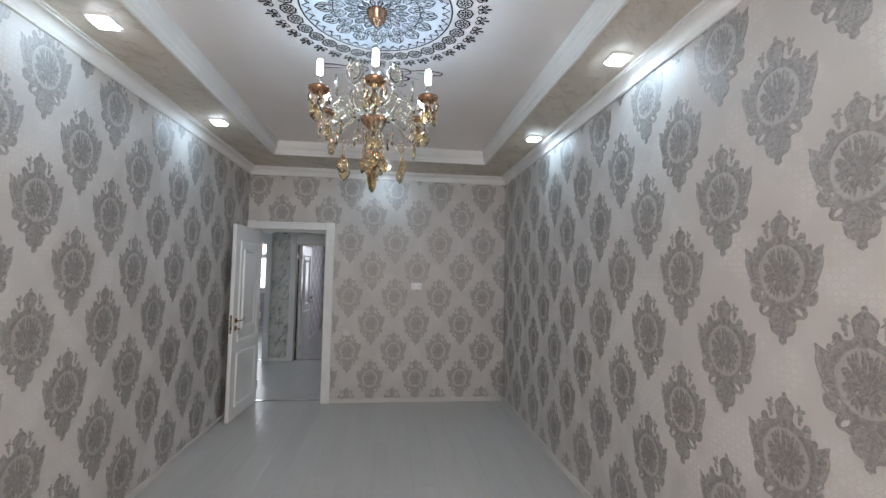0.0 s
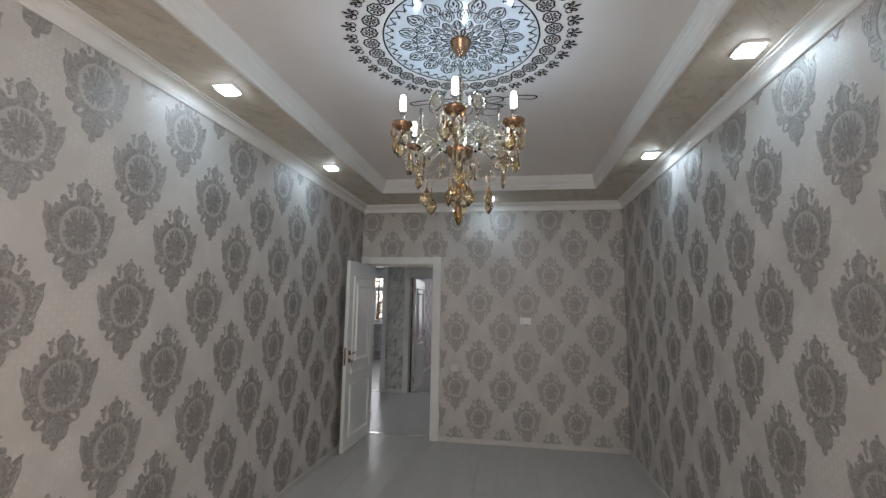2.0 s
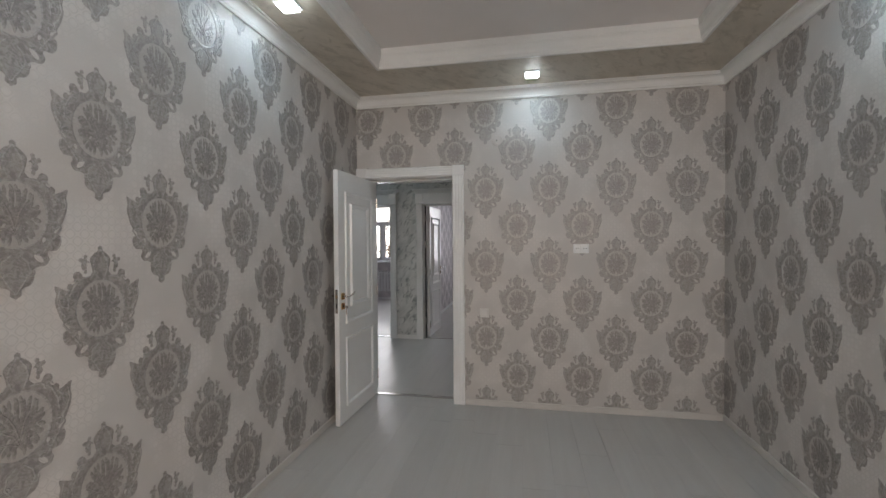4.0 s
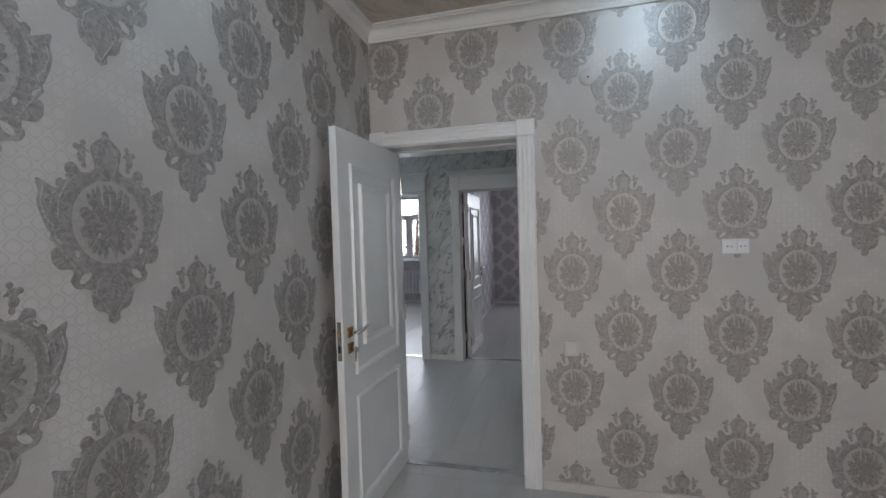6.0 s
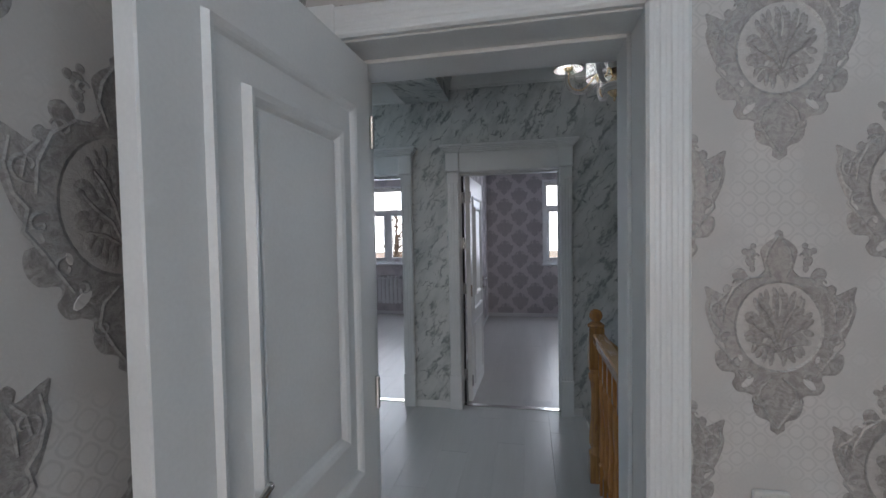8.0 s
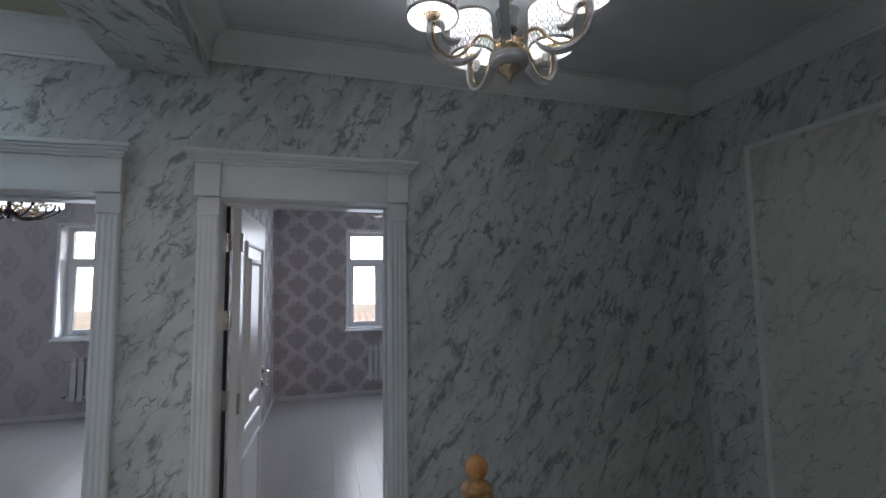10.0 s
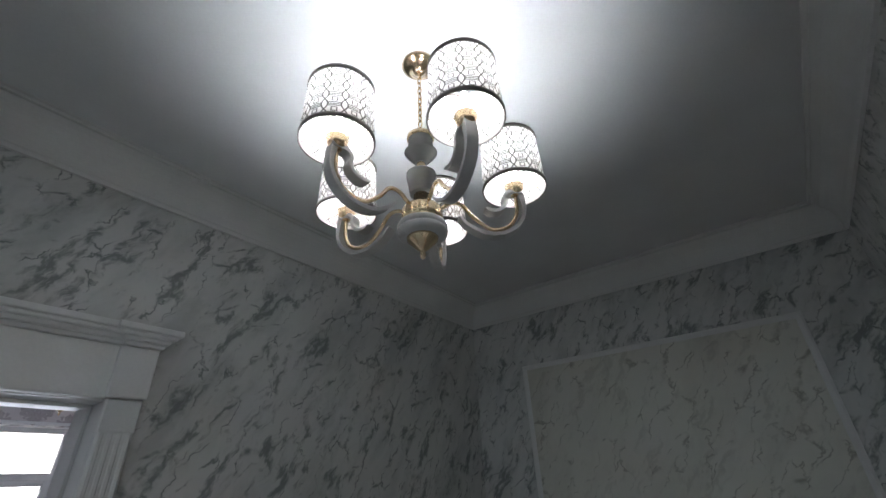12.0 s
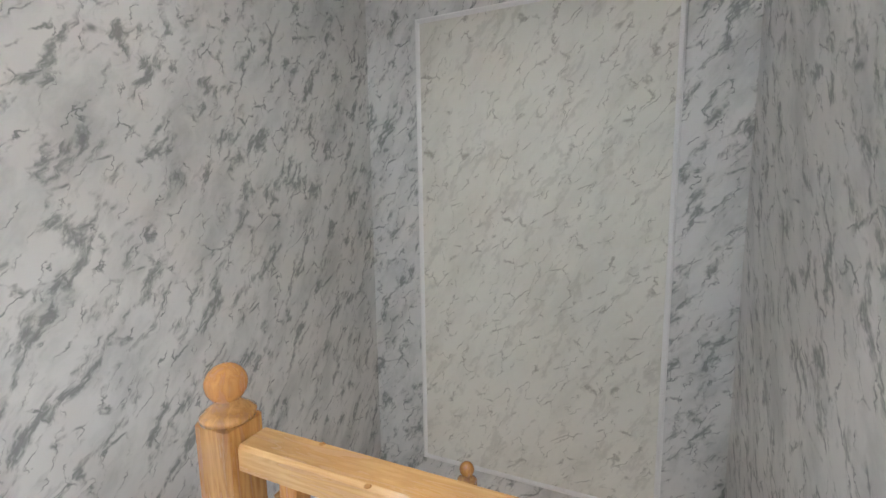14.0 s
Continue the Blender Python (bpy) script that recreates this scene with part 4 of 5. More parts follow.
def pvc_window(name, label, w, y, outward=1):
    """A white PVC window set deep in its reveal: top light, two sashes, sill board, panes."""
    root = tagged(new(name), label, "window", kind="structure")
    yo = y + outward * 0.2
    y0, y1 = min(yo, yo + outward * 0.06), max(yo, yo + outward * 0.06)
    zt = w[3] - 0.45
    mid = (w[0] + w[1]) / 2

    def ring(x0, z0, x1, z1, t, ya, yb, nm, par):
        bm = bmesh.new()
        box(bm, x0, ya, z0, x0 + t, yb, z1, 0.004)
        box(bm, x1 - t, ya, z0, x1, yb, z1, 0.004)
        box(bm, x0 + t, ya, z0, x1 - t, yb, z0 + t, 0.004)
        box(bm, x0 + t, ya, z1 - t, x1 - t, yb, z1, 0.004)
        return part(nm, bm, PVC, par)
    ring(w[0], w[2], w[1], w[3], 0.055, y0, y1, "frame", root)
    part("transom", one_box(w[0] + 0.055, y0, zt - 0.035, w[1] - 0.055, y1, zt + 0.035, bev=0.004), PVC, root)
    part("mullion", one_box(mid - 0.035, y0, w[2] + 0.055, mid + 0.035, y1, zt - 0.035, bev=0.004), PVC, root)
    yi = y0 - 0.012 if outward > 0 else y1 + 0.012
    for x0, x1 in ((w[0] + 0.045, mid - 0.025), (mid + 0.025, w[1] - 0.045)):
        sash = ring(x0, w[2] + 0.045, x1, zt - 0.025, 0.055, min(yi, yi + 0.05), max(yi, yi + 0.05), "sash", root)
        p = part("pane", one_box(x0 + 0.05, (y0 + y1) / 2 - 0.003, w[2] + 0.095, x1 - 0.05, (y0 + y1) / 2 + 0.003, zt - 0.075), PANE, sash)
        p.visible_shadow = False
        hz = (w[2] + zt) / 2
        part("handle", tube(curve_pts([(x1 - 0.03, yi - outward * 0.002, hz), (x1 - 0.03, yi - outward * 0.04, hz), (x1 - 0.03, yi - outward * 0.045, hz - 0.03), (x1 - 0.03, yi - outward * 0.04, hz - 0.12)], 10), 0.009, 8), PVC, sash, "", True)
    p = part("pane", one_box(w[0] + 0.05, (y0 + y1) / 2 - 0.003, zt + 0.03, w[1] - 0.05, (y0 + y1) / 2 + 0.003, w[3] - 0.05), PANE, root)
    p.visible_shadow = False
    ya, yb = (y - 0.05, y0) if outward > 0 else (y1, y + 0.05)
    part("sill", one_box(w[0] - 0.04, ya, w[2] - 0.03, w[1] + 0.04, yb, w[2], bev=0.006), PVC, root)
    for x0, x1 in ((w[0], w[0] + 0.008), (w[1] - 0.008, w[1])):
        part("reveal", one_box(x0, min(y, yo) + 0.001, w[2], x1, max(y, yo), w[3]), PVC, root)
    part("reveal", one_box(w[0] + 0.008, min(y, yo) + 0.001, w[3] - 0.008, w[1] - 0.008, max(y, yo), w[3]), PVC, root)
    bm = frame_run(bmesh.new(), w[0] - 0.03, w[2], w[1] + 0.03, w[3] + 0.03, [(0, 0), (0.004, 0.008), (0.026, 0.008), (0.03, 0.0)], y, -outward)
    part("edge_trim", bm, PVC, root)
    return root


pvc_window("window_1", "white PVC window with deep reveal and sill", W1, RY1)
pvc_window("window_2", "white PVC window with top light and sill", W2, RY1)
pvc_window("window_3", "white PVC bedroom window", WB, BY, -1)


def radiator(at, n, label):
    root = thing("radiator", label, "radiator", at, "radiators under the windows")
    p = 0.08
    for k in range(n):
        bm = bmesh.new()
        x = k * p
        box(bm, x + 0.010, -0.085, 0.03, x + p - 0.010, -0.078, 0.50, 0.003)
        box(bm, x + 0.026, -0.08, 0.02, x + 0.054, -0.02, 0.55, 0.004)
        box(bm, x + 0.006, -0.08, 0.49, x + p - 0.006, -0.025, 0.505, 0.002)
        box(bm, x + 0.01, -0.078, 0.535, x + p - 0.01, -0.03, 0.545, 0.002)
        part("section", bm, RAD, root)
    for z in (0.07, 0.5):
        bm = tube([(-0.03, -0.05, z), (n * p + 0.02, -0.05, z)], 0.016, 10)
        part("header_pipe", bm, RAD, root, "", True)
        for x in (p, (n - 1) * p):
            part("bracket", one_box(x - 0.012, -0.055, z - 0.03, x + 0.012, 0.0, z - 0.014, bev=0.002), RAD, root)
    part("valve", tube([(-0.03, -0.05, 0.07), (-0.07, -0.05, 0.07), (-0.075, -0.02, 0.07), (-0.075, 0.0, 0.07)], 0.012, 8), CHROME, root, "metal valve and pipe stub")
    return root


# added unseen window that carries the stairwell's fill light
pvc_window("added_window", "unseen white PVC window added on the lower storey", WL, HW0, -1)
radiator((-2.48, RY1 - 0.001, 0.19), 9, "white sectional radiator below the rose room window")
radiator((1.16, RY1 - 0.001, 0.19), 8, "white sectional radiator below the lilac room window")

# ---- downlights ----


def downlight(at, label, watts, square=True, color=COOL):
    root = thing("downlight", label, "ceiling light", at, "recessed downlights")
    if square:
        bm = bmesh.new()
        for a in ((-0.06, -0.06, 0.06, -0.048), (-0.06, 0.048, 0.06, 0.06), (-0.06, -0.048, -0.048, 0.048), (0.048, -0.048, 0.06, 0.048)):
            box(bm, a[0], a[1], -0.012, a[2], a[3], 0.002, 0.002)
        part("bezel", bm, CROWN, root)
        part("diffuser", one_box(-0.048, -0.048, -0.026, 0.048, 0.048, -0.003, bev=0.004), LED, root, "bright cool white diffuser")
    else:
        part("bezel", lathe([(0.04, 0.002), (0.058, 0.002), (0.058, -0.006), (0.05, -0.012), (0.04, -0.01)], 28), CROWN, root, "", True)
        part("diffuser", lathe([(0.0, -0.003), (0.041, -0.003), (0.041, -0.008), (0.0, -0.009)], 24), LED, root, "bright cool white diffuser")
    area_lamp("downlight_lamp", pose(at[0], at[1], at[2] - 0.03), 0.095, 0.095, watts, color)
    return root


for y in (-1.59, -3.03, -4.5):
    downlight((0.25, y, SOF), "square white recessed LED downlight in bedroom soffit, lit", 1.55)
    downlight((2.94, y - 0.04, SOF), "square white recessed LED downlight in bedroom soffit, lit", 1.55)
downlight((1.602, -0.31, SOF), "square white recessed LED downlight in bedroom soffit, lit", 1.55)
# three added out-of-view downlights brighten the hall; the one after them is real
for x, y in ((-1.6, 0.7), (-2.8, 0.7), (-2.8, 2.12)):
    downlight((x, y, 2.79), "square white recessed LED downlight of the partly added hall soffit set, lit", 3.3, True, COOL_HALL)
downlight((-1.6, 2.12, 2.79), "square white recessed LED downlight of the partly added hall soffit set, lit", 3.3, True, COOL_HALL)

# ---- ceiling mandala print ----
MC = (1.597, -3.08)


def ceiling_print():
    root = tagged(new("ceiling_mandala"), "round black and white mandala print on the glossy ceiling", "ceiling print", kind="structure")
    root.location = (MC[0], MC[1], CEI)

    def disc(bm, r0, r1, z, seg=96):
        a = [bm.verts.new((r0 * math.cos(2 * math.pi * k / seg), r0 * math.sin(2 * math.pi * k / seg), z)) for k in range(seg)]
        b = [bm.verts.new((r1 * math.cos(2 * math.pi * k / seg), r1 * math.sin(2 * math.pi * k / seg), z)) for k in range(seg)]
        for k in range(seg):
            bm.faces.new((a[k], b[k], b[(k + 1) % seg], a[(k + 1) % seg]))

    def stroke(bm, pts, wid, z=-0.003, taper=True):
        rows = []
        for i, p in enumerate(pts):
            p = Vector((p[0], p[1], 0))
            d = Vector((*pts[min(i + 1, len(pts) - 1)][:2], 0)) - Vector((*pts[max(i - 1, 0)][:2], 0))
            d = d.normalized() if d.length > 1e-7 else Vector((1, 0, 0))
            nrm = Vector((-d.y, d.x, 0)) * wid * ((0.3 + 0.7 * math.sin(math.pi * (i + 0.3) / len(pts))) if taper else 1)
            rows.append((bm.verts.new((p.x + nrm.x, p.y + nrm.y, z)), bm.verts.new((p.x - nrm.x, p.y - nrm.y, z))))
        for a, b in zip(rows, rows[1:]):
            bm.faces.new((a[0], a[1], b[1], b[0]))

    def polar(r, a, dr, da):
        """A point at local offset (dr outwards, da sideways) from radius r, angle a."""
        return ((r + dr) * math.cos(a) - da * math.sin(a), (r + dr) * math.sin(a) + da * math.cos(a))

    def blob(bm, r, a, dr, da, rr, ra, rot=0.0, seg=10, z=-0.003):
        vs = []
        for k in range(seg):
            t = 2 * math.pi * k / seg
            x, y = rr * math.cos(t), ra * math.sin(t)
            p = polar(r, a, dr + x * math.cos(rot) - y * math.sin(rot), da + x * math.sin(rot) + y * math.cos(rot))
            vs.append(bm.verts.new((*p, z)))
        bm.faces.new(vs)
    bm = bmesh.new()
    disc(bm, 0.0, 0.40, -0.0016)
    part("ground", bm, TINT, root, "bluish white centre of the print")
    bm = bmesh.new()
    disc(bm, 0.392, 0.40, -0.003)
    n = 36
    for k in range(n):
        # outer fleurons with side curls, joined by a wavy stem
        a = 2 * math.pi * k / n
        blob(bm, 0.53, a, 0.058, 0.0, 0.017, 0.0075)
        blob(bm, 0.53, a, 0.038, 0.0, 0.010, 0.0035)
        blob(bm, 0.53, a, 0.016, 0.0, 0.012, 0.008)
        for s in (-1, 1):
            stroke(bm, [polar(0.53, a, d, s * e) for d, e in ((0.018, 0.003), (0.032, 0.010), (0.044, 0.020), (0.05, 0.03), (0.042, 0.034), (0.036, 0.026))], 0.0048)
            blob(bm, 0.53, a, 0.028, s * 0.02, 0.010, 0.005, s * 0.8)
            stroke(bm, [polar(0.53, a, d, s * e) for d, e in ((0.005, 0.004), (0.0, 0.018), (0.008, 0.032), (0.022, 0.034), (0.026, 0.024), (0.018, 0.02))], 0.004)
    n = 32
    for k in range(n):
        # flower rosettes: six petals, a ring and a heart
        a = 2 * math.pi * (k + 0.5) / n
        pts = []
        for j in range(37):
            t = 2 * math.pi * j / 36
            rr = 0.034 + 0.007 * abs(math.cos(4 * t)) ** 0.7
            pts.append(polar(0.465, a, rr * math.cos(t), rr * math.sin(t)))
        stroke(bm, pts, 0.0042, taper=False)
        for j in range(8):
            t = 2 * math.pi * j / 8
            blob(bm, 0.465, a, 0.02 * math.cos(t), 0.02 * math.sin(t), 0.012, 0.0048, t, 8)
        blob(bm, 0.465, a, 0, 0, 0.006, 0.006, 0, 8, -0.0034)
    n = 40
    for k in range(n):
        # interlaced zigzag band
        a, b = 2 * math.pi * k / n, 2 * math.pi * (k + 1) / n
        m = (a + b) / 2
        stroke(bm, [polar(0.385, a, 0, 0), polar(0.345, m, 0, 0), polar(0.352, m, 0, 0.012), polar(0.36, m, 0, 0)], 0.0026, taper=False)
        stroke(bm, [polar(0.385, b, 0, 0), polar(0.352, m, 0, 0), polar(0.345, m, 0, -0.01)], 0.0026, taper=False)
    for n, r, ln, wd, th in ((16, 0.225, 0.095, 0.055, 0.0026), (16, 0.165, 0.085, 0.045, 0.0022), (16, 0.10, 0.07, 0.03, 0.0022), (12, 0.05, 0.05, 0.02, 0.002)):
        for k in range(n):
            a = 2 * math.pi * (k + (0.5 if r in (0.165, 0.05) else 0)) / n
            for s in (-1, 1):
                stroke(bm, [polar(r, a, ln * t, s * wd * math.sin(math.pi * t) ** 0.8 * 0.75) for t in (0, 0.12, 0.3, 0.5, 0.7, 0.86, 1.0)], th, taper=False)
                stroke(bm, [polar(r, a, ln * t, s * wd * 0.45 * math.sin(math.pi * t)) for t in (0.15, 0.35, 0.55, 0.75, 0.9)], th * 1.3)
                blob(bm, r, a, ln * 0.45, s * wd * 0.22, ln * 0.12, wd * 0.07, s * 0.4, 8)
            blob(bm, r, a, ln * 0.62, 0, ln * 0.17, wd * 0.1, 0, 8)
            blob(bm, r, a, ln * 0.2, 0, ln * 0.06, wd * 0.06, 0, 8)
    disc(bm, 0.226, 0.229, -0.003)
    disc(bm, 0.10, 0.103, -0.003)
    part("print", bm, INK, root, "black ornament of fleurons, rosettes and petals")
    # calligraphic scrolls at both ends of the print
    for sy in (-1, 1):
        bm = bmesh.new()
        for sx in (-1, 1):
            for ctrl, wd in (([(0.0, 0.66), (0.1, 0.72), (0.22, 0.68), (0.2, 0.62), (0.1, 0.63), (0.12, 0.7), (0.3, 0.76)], 0.006), ([(0.06, 0.69), (0.2, 0.645), (0.34, 0.62), (0.46, 0.64), (0.44, 0.68), (0.34, 0.67), (0.28, 0.66)], 0.006),
                             ([(0.0, 0.66), (0.05, 0.76), (0.16, 0.8), (0.22, 0.76), (0.16, 0.73), (0.11, 0.76)], 0.008), ([(0.0, 0.7), (0.03, 0.84), (0.12, 0.9), (0.2, 0.86), (0.15, 0.83)], 0.006)):
                stroke(bm, [(sx * p.x * 0.9, sy * p.y) for p in curve_pts([(x, y, 0) for x, y in ctrl], 30)], wd)
        part("scroll", bm, INK, root, "thin black calligraphic scrolls")


ceiling_print()

# ---- bedroom chandelier ----


def drop_crystal(root, p, s, material):
    """A faceted almond drop on a small metal crown, hanging from a link."""
    holder = part("crystal", lathe([(0.0, -0.058 * s), (0.0085 * s, -0.053 * s), (0.0175 * s, -0.04 * s), (0.0195 * s, -0.03 * s), (0.015 * s, -0.017 * s), (0.006 * s, -0.006 * s), (0.0, -0.003 * s)], 8), material, root)
    for v in holder.data.vertices:
        v.co.y *= 0.45
    holder.matrix_local = Matrix.Translation(p) @ pose(0, 0, 0, 0, 0, random.uniform(0, 180))
    cap = part("crown", lathe([(0.0, 0.004 * s), (0.004 * s, 0.002 * s), (0.008 * s, -0.008 * s), (0.010 * s, -0.015 * s), (0.007 * s, -0.011 * s), (0.0, -0.006 * s)], 7, flute=7, depth=0.3), ROSE, holder)
    link = part("link", tube([(0, 0, 0.0), (0, 0, 0.03 * s)], 0.0014 * s, 5), BRASS, holder)


def bead_string(bm, pts, r):
    for p in pts:
        bmesh.ops.create_icosphere(bm, subdivisions=1, radius=r, matrix=Matrix.Translation(p))


def crystal_chandelier():
    root = thing("chandelier", "gold crystal chandelier with six lit candle bulbs, hanging from ceiling", "chandelier", (MC[0], MC[1], 0))
    part("canopy", lathe([(0.0, CEI - 0.003), (0.056, CEI - 0.003), (0.056, CEI - 0.012), (0.05, CEI - 0.02), (0.046, CEI - 0.045), (0.032, CEI - 0.066), (0.014, CEI - 0.074), (0.008, CEI - 0.09), (0.0, CEI - 0.092)], 28, flute=14, depth=0.05), ROSE, root, "fluted rose gold canopy", True)
    for k in range(10):
        z = CEI - 0.1 - k * 0.0235
        ring = [(0.0095 * math.cos(2 * math.pi * j / 10), 0, 0.014 * math.sin(2 * math.pi * j / 10)) for j in range(11)]
        o = part("chain_link", tube(ring, 0.0024, 6), CHROME, root)
        o.matrix_local = pose(0, 0, z, 0, 0, 90 * (k % 2) + 20)
    part("stem", lathe([(0.0, 2.25), (0.012, 2.26), (0.022, 2.29), (0.012, 2.31), (0.02, 2.38), (0.03, 2.42), (0.018, 2.45), (0.012, 2.5), (0.03, 2.535), (0.036, 2.56), (0.02, 2.6), (0.01, 2.66), (0.022, 2.68), (0.012, 2.71), (0.004, 2.74), (0.0, 2.745)], 20), CRYSTAL, root, "turned clear crystal stem", True)
    part("hub", lathe([(0.0, 2.285), (0.02, 2.29), (0.052, 2.31), (0.068, 2.335), (0.07, 2.352), (0.05, 2.362), (0.03, 2.364), (0.0, 2.364)], 28, flute=14, depth=0.05), ROSE, root, "ribbed rose gold bowl", True)
    part("lower_bowl", lathe([(0.0, 2.2), (0.015, 2.203), (0.034, 2.225), (0.036, 2.24), (0.015, 2.262), (0.0, 2.265)], 20), AMBER, root, "", True)
    R = 0.30
    for k in range(6):
        a = radians(-90 + 60 * k + 3)
        c, s = math.cos(a), math.sin(a)

        def at(r, z, side=0.0):
            return (r * c - side * s, r * s + side * c, z)
        part("arm", tube(curve_pts([at(0.045, 2.345), at(0.10, 2.375), at(0.15, 2.35), at(0.2, 2.305), at(0.26, 2.30), at(0.3, 2.345), at(R, 2.405)], 26), [0.0095] * 14 + [0.008] * 13, 8), CRYSTAL, root, "curved clear glass arm", True)
        pan = part("drip_pan", lathe([(0.0, 2.395), (0.02, 2.396), (0.04, 2.405), (0.052, 2.42), (0.053, 2.428), (0.045, 2.424), (0.02, 2.412), (0.0, 2.412)], 22, flute=11, depth=0.06, at=at(R, 0)), ROSE, root, "fluted rose gold drip pan", True)
        part("candle", lathe([(0.0, 2.412), (0.0125, 2.412), (0.0125, 2.49), (0.0, 2.492)], 14, at=at(R, 0)), CHROME, root, "polished candle sleeve", True)
        part("bulb", lathe([(0.0, 2.49), (0.0135, 2.492), (0.0145, 2.51), (0.0145, 2.55), (0.011, 2.565), (0.0, 2.57)], 14, at=at(R, 0)), BULB, root, "lit cool white candle bulb", True)
        bulb_lamp("candle_lamp", (MC[0] + R * c, MC[1] + R * s, 2.60), 1.7, COOL, 0.018)
        # upper glass leaves with mirror ovals
        part("scroll", tube(curve_pts([at(0.03, 2.42), at(0.06, 2.47), at(0.1, 2.475), at(0.115, 2.52), at(0.1, 2.56)], 16), 0.006, 7), CRYSTAL, root, "", True)
        medal = part("mirror_oval", lathe([(0.0, -0.008), (0.026, -0.007), (0.036, -0.004), (0.044, -0.004), (0.044, 0.004), (0.036, 0.004), (0.026, 0.007), (0.0, 0.008)], 20, flute=10, depth=0.1), CRYSTAL, root, "oval cut-crystal leaf")
        for v in medal.data.vertices:
            v.co.x *= 1.2
        am = a + radians(30)
        medal.matrix_local = Matrix.Translation((0.195 * math.cos(am), 0.195 * math.sin(am), 2.515)) @ Matrix.Rotation(am, 4, 'Z') @ Matrix.Rotation(math.pi / 2, 4, 'Y')
        rim_pts = [(0.0435 * 1.2 * math.cos(2 * math.pi * j / 20), 0.0435 * math.sin(2 * math.pi * j / 20), 0.0) for j in range(21)]
        part("oval_rim", tube(rim_pts, 0.0055, 5), CHROME, medal, "beaded silver rim")
        part("oval_stem", tube(curve_pts([(0.03 * math.cos(am), 0.03 * math.sin(am), 2.42), (0.13 * math.cos(am), 0.13 * math.sin(am), 2.40), (0.192 * math.cos(am), 0.192 * math.sin(am), 2.465)], 8), 0.005, 6), CRYSTAL, root, "", True)
        # second arm lobe and small drops round the pan
        part("glass_lobe", tube(curve_pts([at(0.1, 2.36, 0.02), at(0.15, 2.41, 0.035), at(0.2, 2.40, 0.03), at(0.22, 2.36, 0.015), at(0.19, 2.34, 0.01)], 16), 0.007, 7), CRYSTAL, root, "", True)
        part("glass_lobe", tube(curve_pts([at(0.1, 2.36, -0.02), at(0.15, 2.41, -0.035), at(0.2, 2.40, -0.03), at(0.22, 2.36, -0.015), at(0.19, 2.34, -0.01)], 16), 0.007, 7), CRYSTAL, root, "", True)
        for j in range(5):
            t5 = a + 2 * math.pi * j / 5
            drop_crystal(root, (R * c + 0.049 * math.cos(t5), R * s + 0.049 * math.sin(t5), 2.395), 0.8, CRYSTAL)
        # bead strings from pan to pan and from the hub
        b2 = a + radians(60)
        p0, p1 = Vector(at(R, 2.40)), Vector((R * math.cos(b2), R * math.sin(b2), 2.40))
        string = bmesh.new()
        bead_string(string, [p0.lerp(p1, t / 15) - Vector((0, 0, 0.13 * math.sin(math.pi * t / 15))) for t in range(1, 15)], 0.0052)
        part("bead_string", string, CRYSTAL, root, "string of clear crystal beads")["kind"] = "stuff"
        p2 = Vector(at(0.03, 2.66))
        string = bmesh.new()
        bead_string(string, [p2.lerp(p0, t / 13) - Vector((0, 0, 0.07 * math.sin(math.pi * t / 13))) for t in range(1, 13)], 0.005)
        part("bead_string", string, CRYSTAL, root, "string of clear crystal beads")["kind"] = "stuff"
        p3, p4 = Vector(at(0.06, 2.33)), Vector(at(0.17, 2.20))
        string = bmesh.new()
        bead_string(string, [p3.lerp(p4, t / 9) - Vector((0, 0, 0.03 * math.sin(math.pi * t / 9))) for t in range(1, 9)], 0.0045)
        part("bead_string", string, CRYSTAL, root, "string of clear crystal beads")["kind"] = "stuff"
        string = bmesh.new()
        bead_string(string, [Vector(at(0.17, 2.20 - 0.011 * t)) for t in range(0, 6)], 0.0045)
        part("bead_string", string, CRYSTAL, root, "string of clear crystal beads")["kind"] = "stuff"
        string = bmesh.new()
        bead_string(string, [Vector(at(0.055, 2.29 - 0.012 * t)) for t in range(0, 12)], 0.0045)
        part("bead_string", string, CRYSTAL, root, "string of clear crystal beads")["kind"] = "stuff"
        # large drops
        for r, z, side, sc, am in ((R, 2.385, 0.034, 1.35, 0), (R, 2.36, -0.036, 1.5, 1), (R + 0.035, 2.36, 0, 1.5, 1), (0.255, 2.27, 0.0, 1.55, 1), (0.2, 2.285, 0.035, 1.2, 0), (0.17, 2.13, 0, 1.6, 1), (0.10, 2.27, 0.02, 1.1, 0), (0.055, 2.15, 0.01, 1.5, k % 2)):
            drop_crystal(root, at(r, z, side), sc, AMBER if am else CRYSTAL)
    for z, sc, am in ((2.19, 1.3, 1), (2.135, 1.5, 0), (2.075, 1.7, 1)):
        for k in range(2):
            t = z * 40 + k * math.pi
            drop_crystal(root, (0.022 * math.cos(t), 0.022 * math.sin(t), z), sc, AMBER if am else CRYSTAL)
    part("bottom_stem", tube([(0, 0, 2.2), (0, 0, 2.05)], 0.004, 8), BRASS, root)
    drop_crystal(root, (0, 0, 2.065), 1.75, AMBER)
    return root


crystal_chandelier()

# ---- shaded chandeliers ----


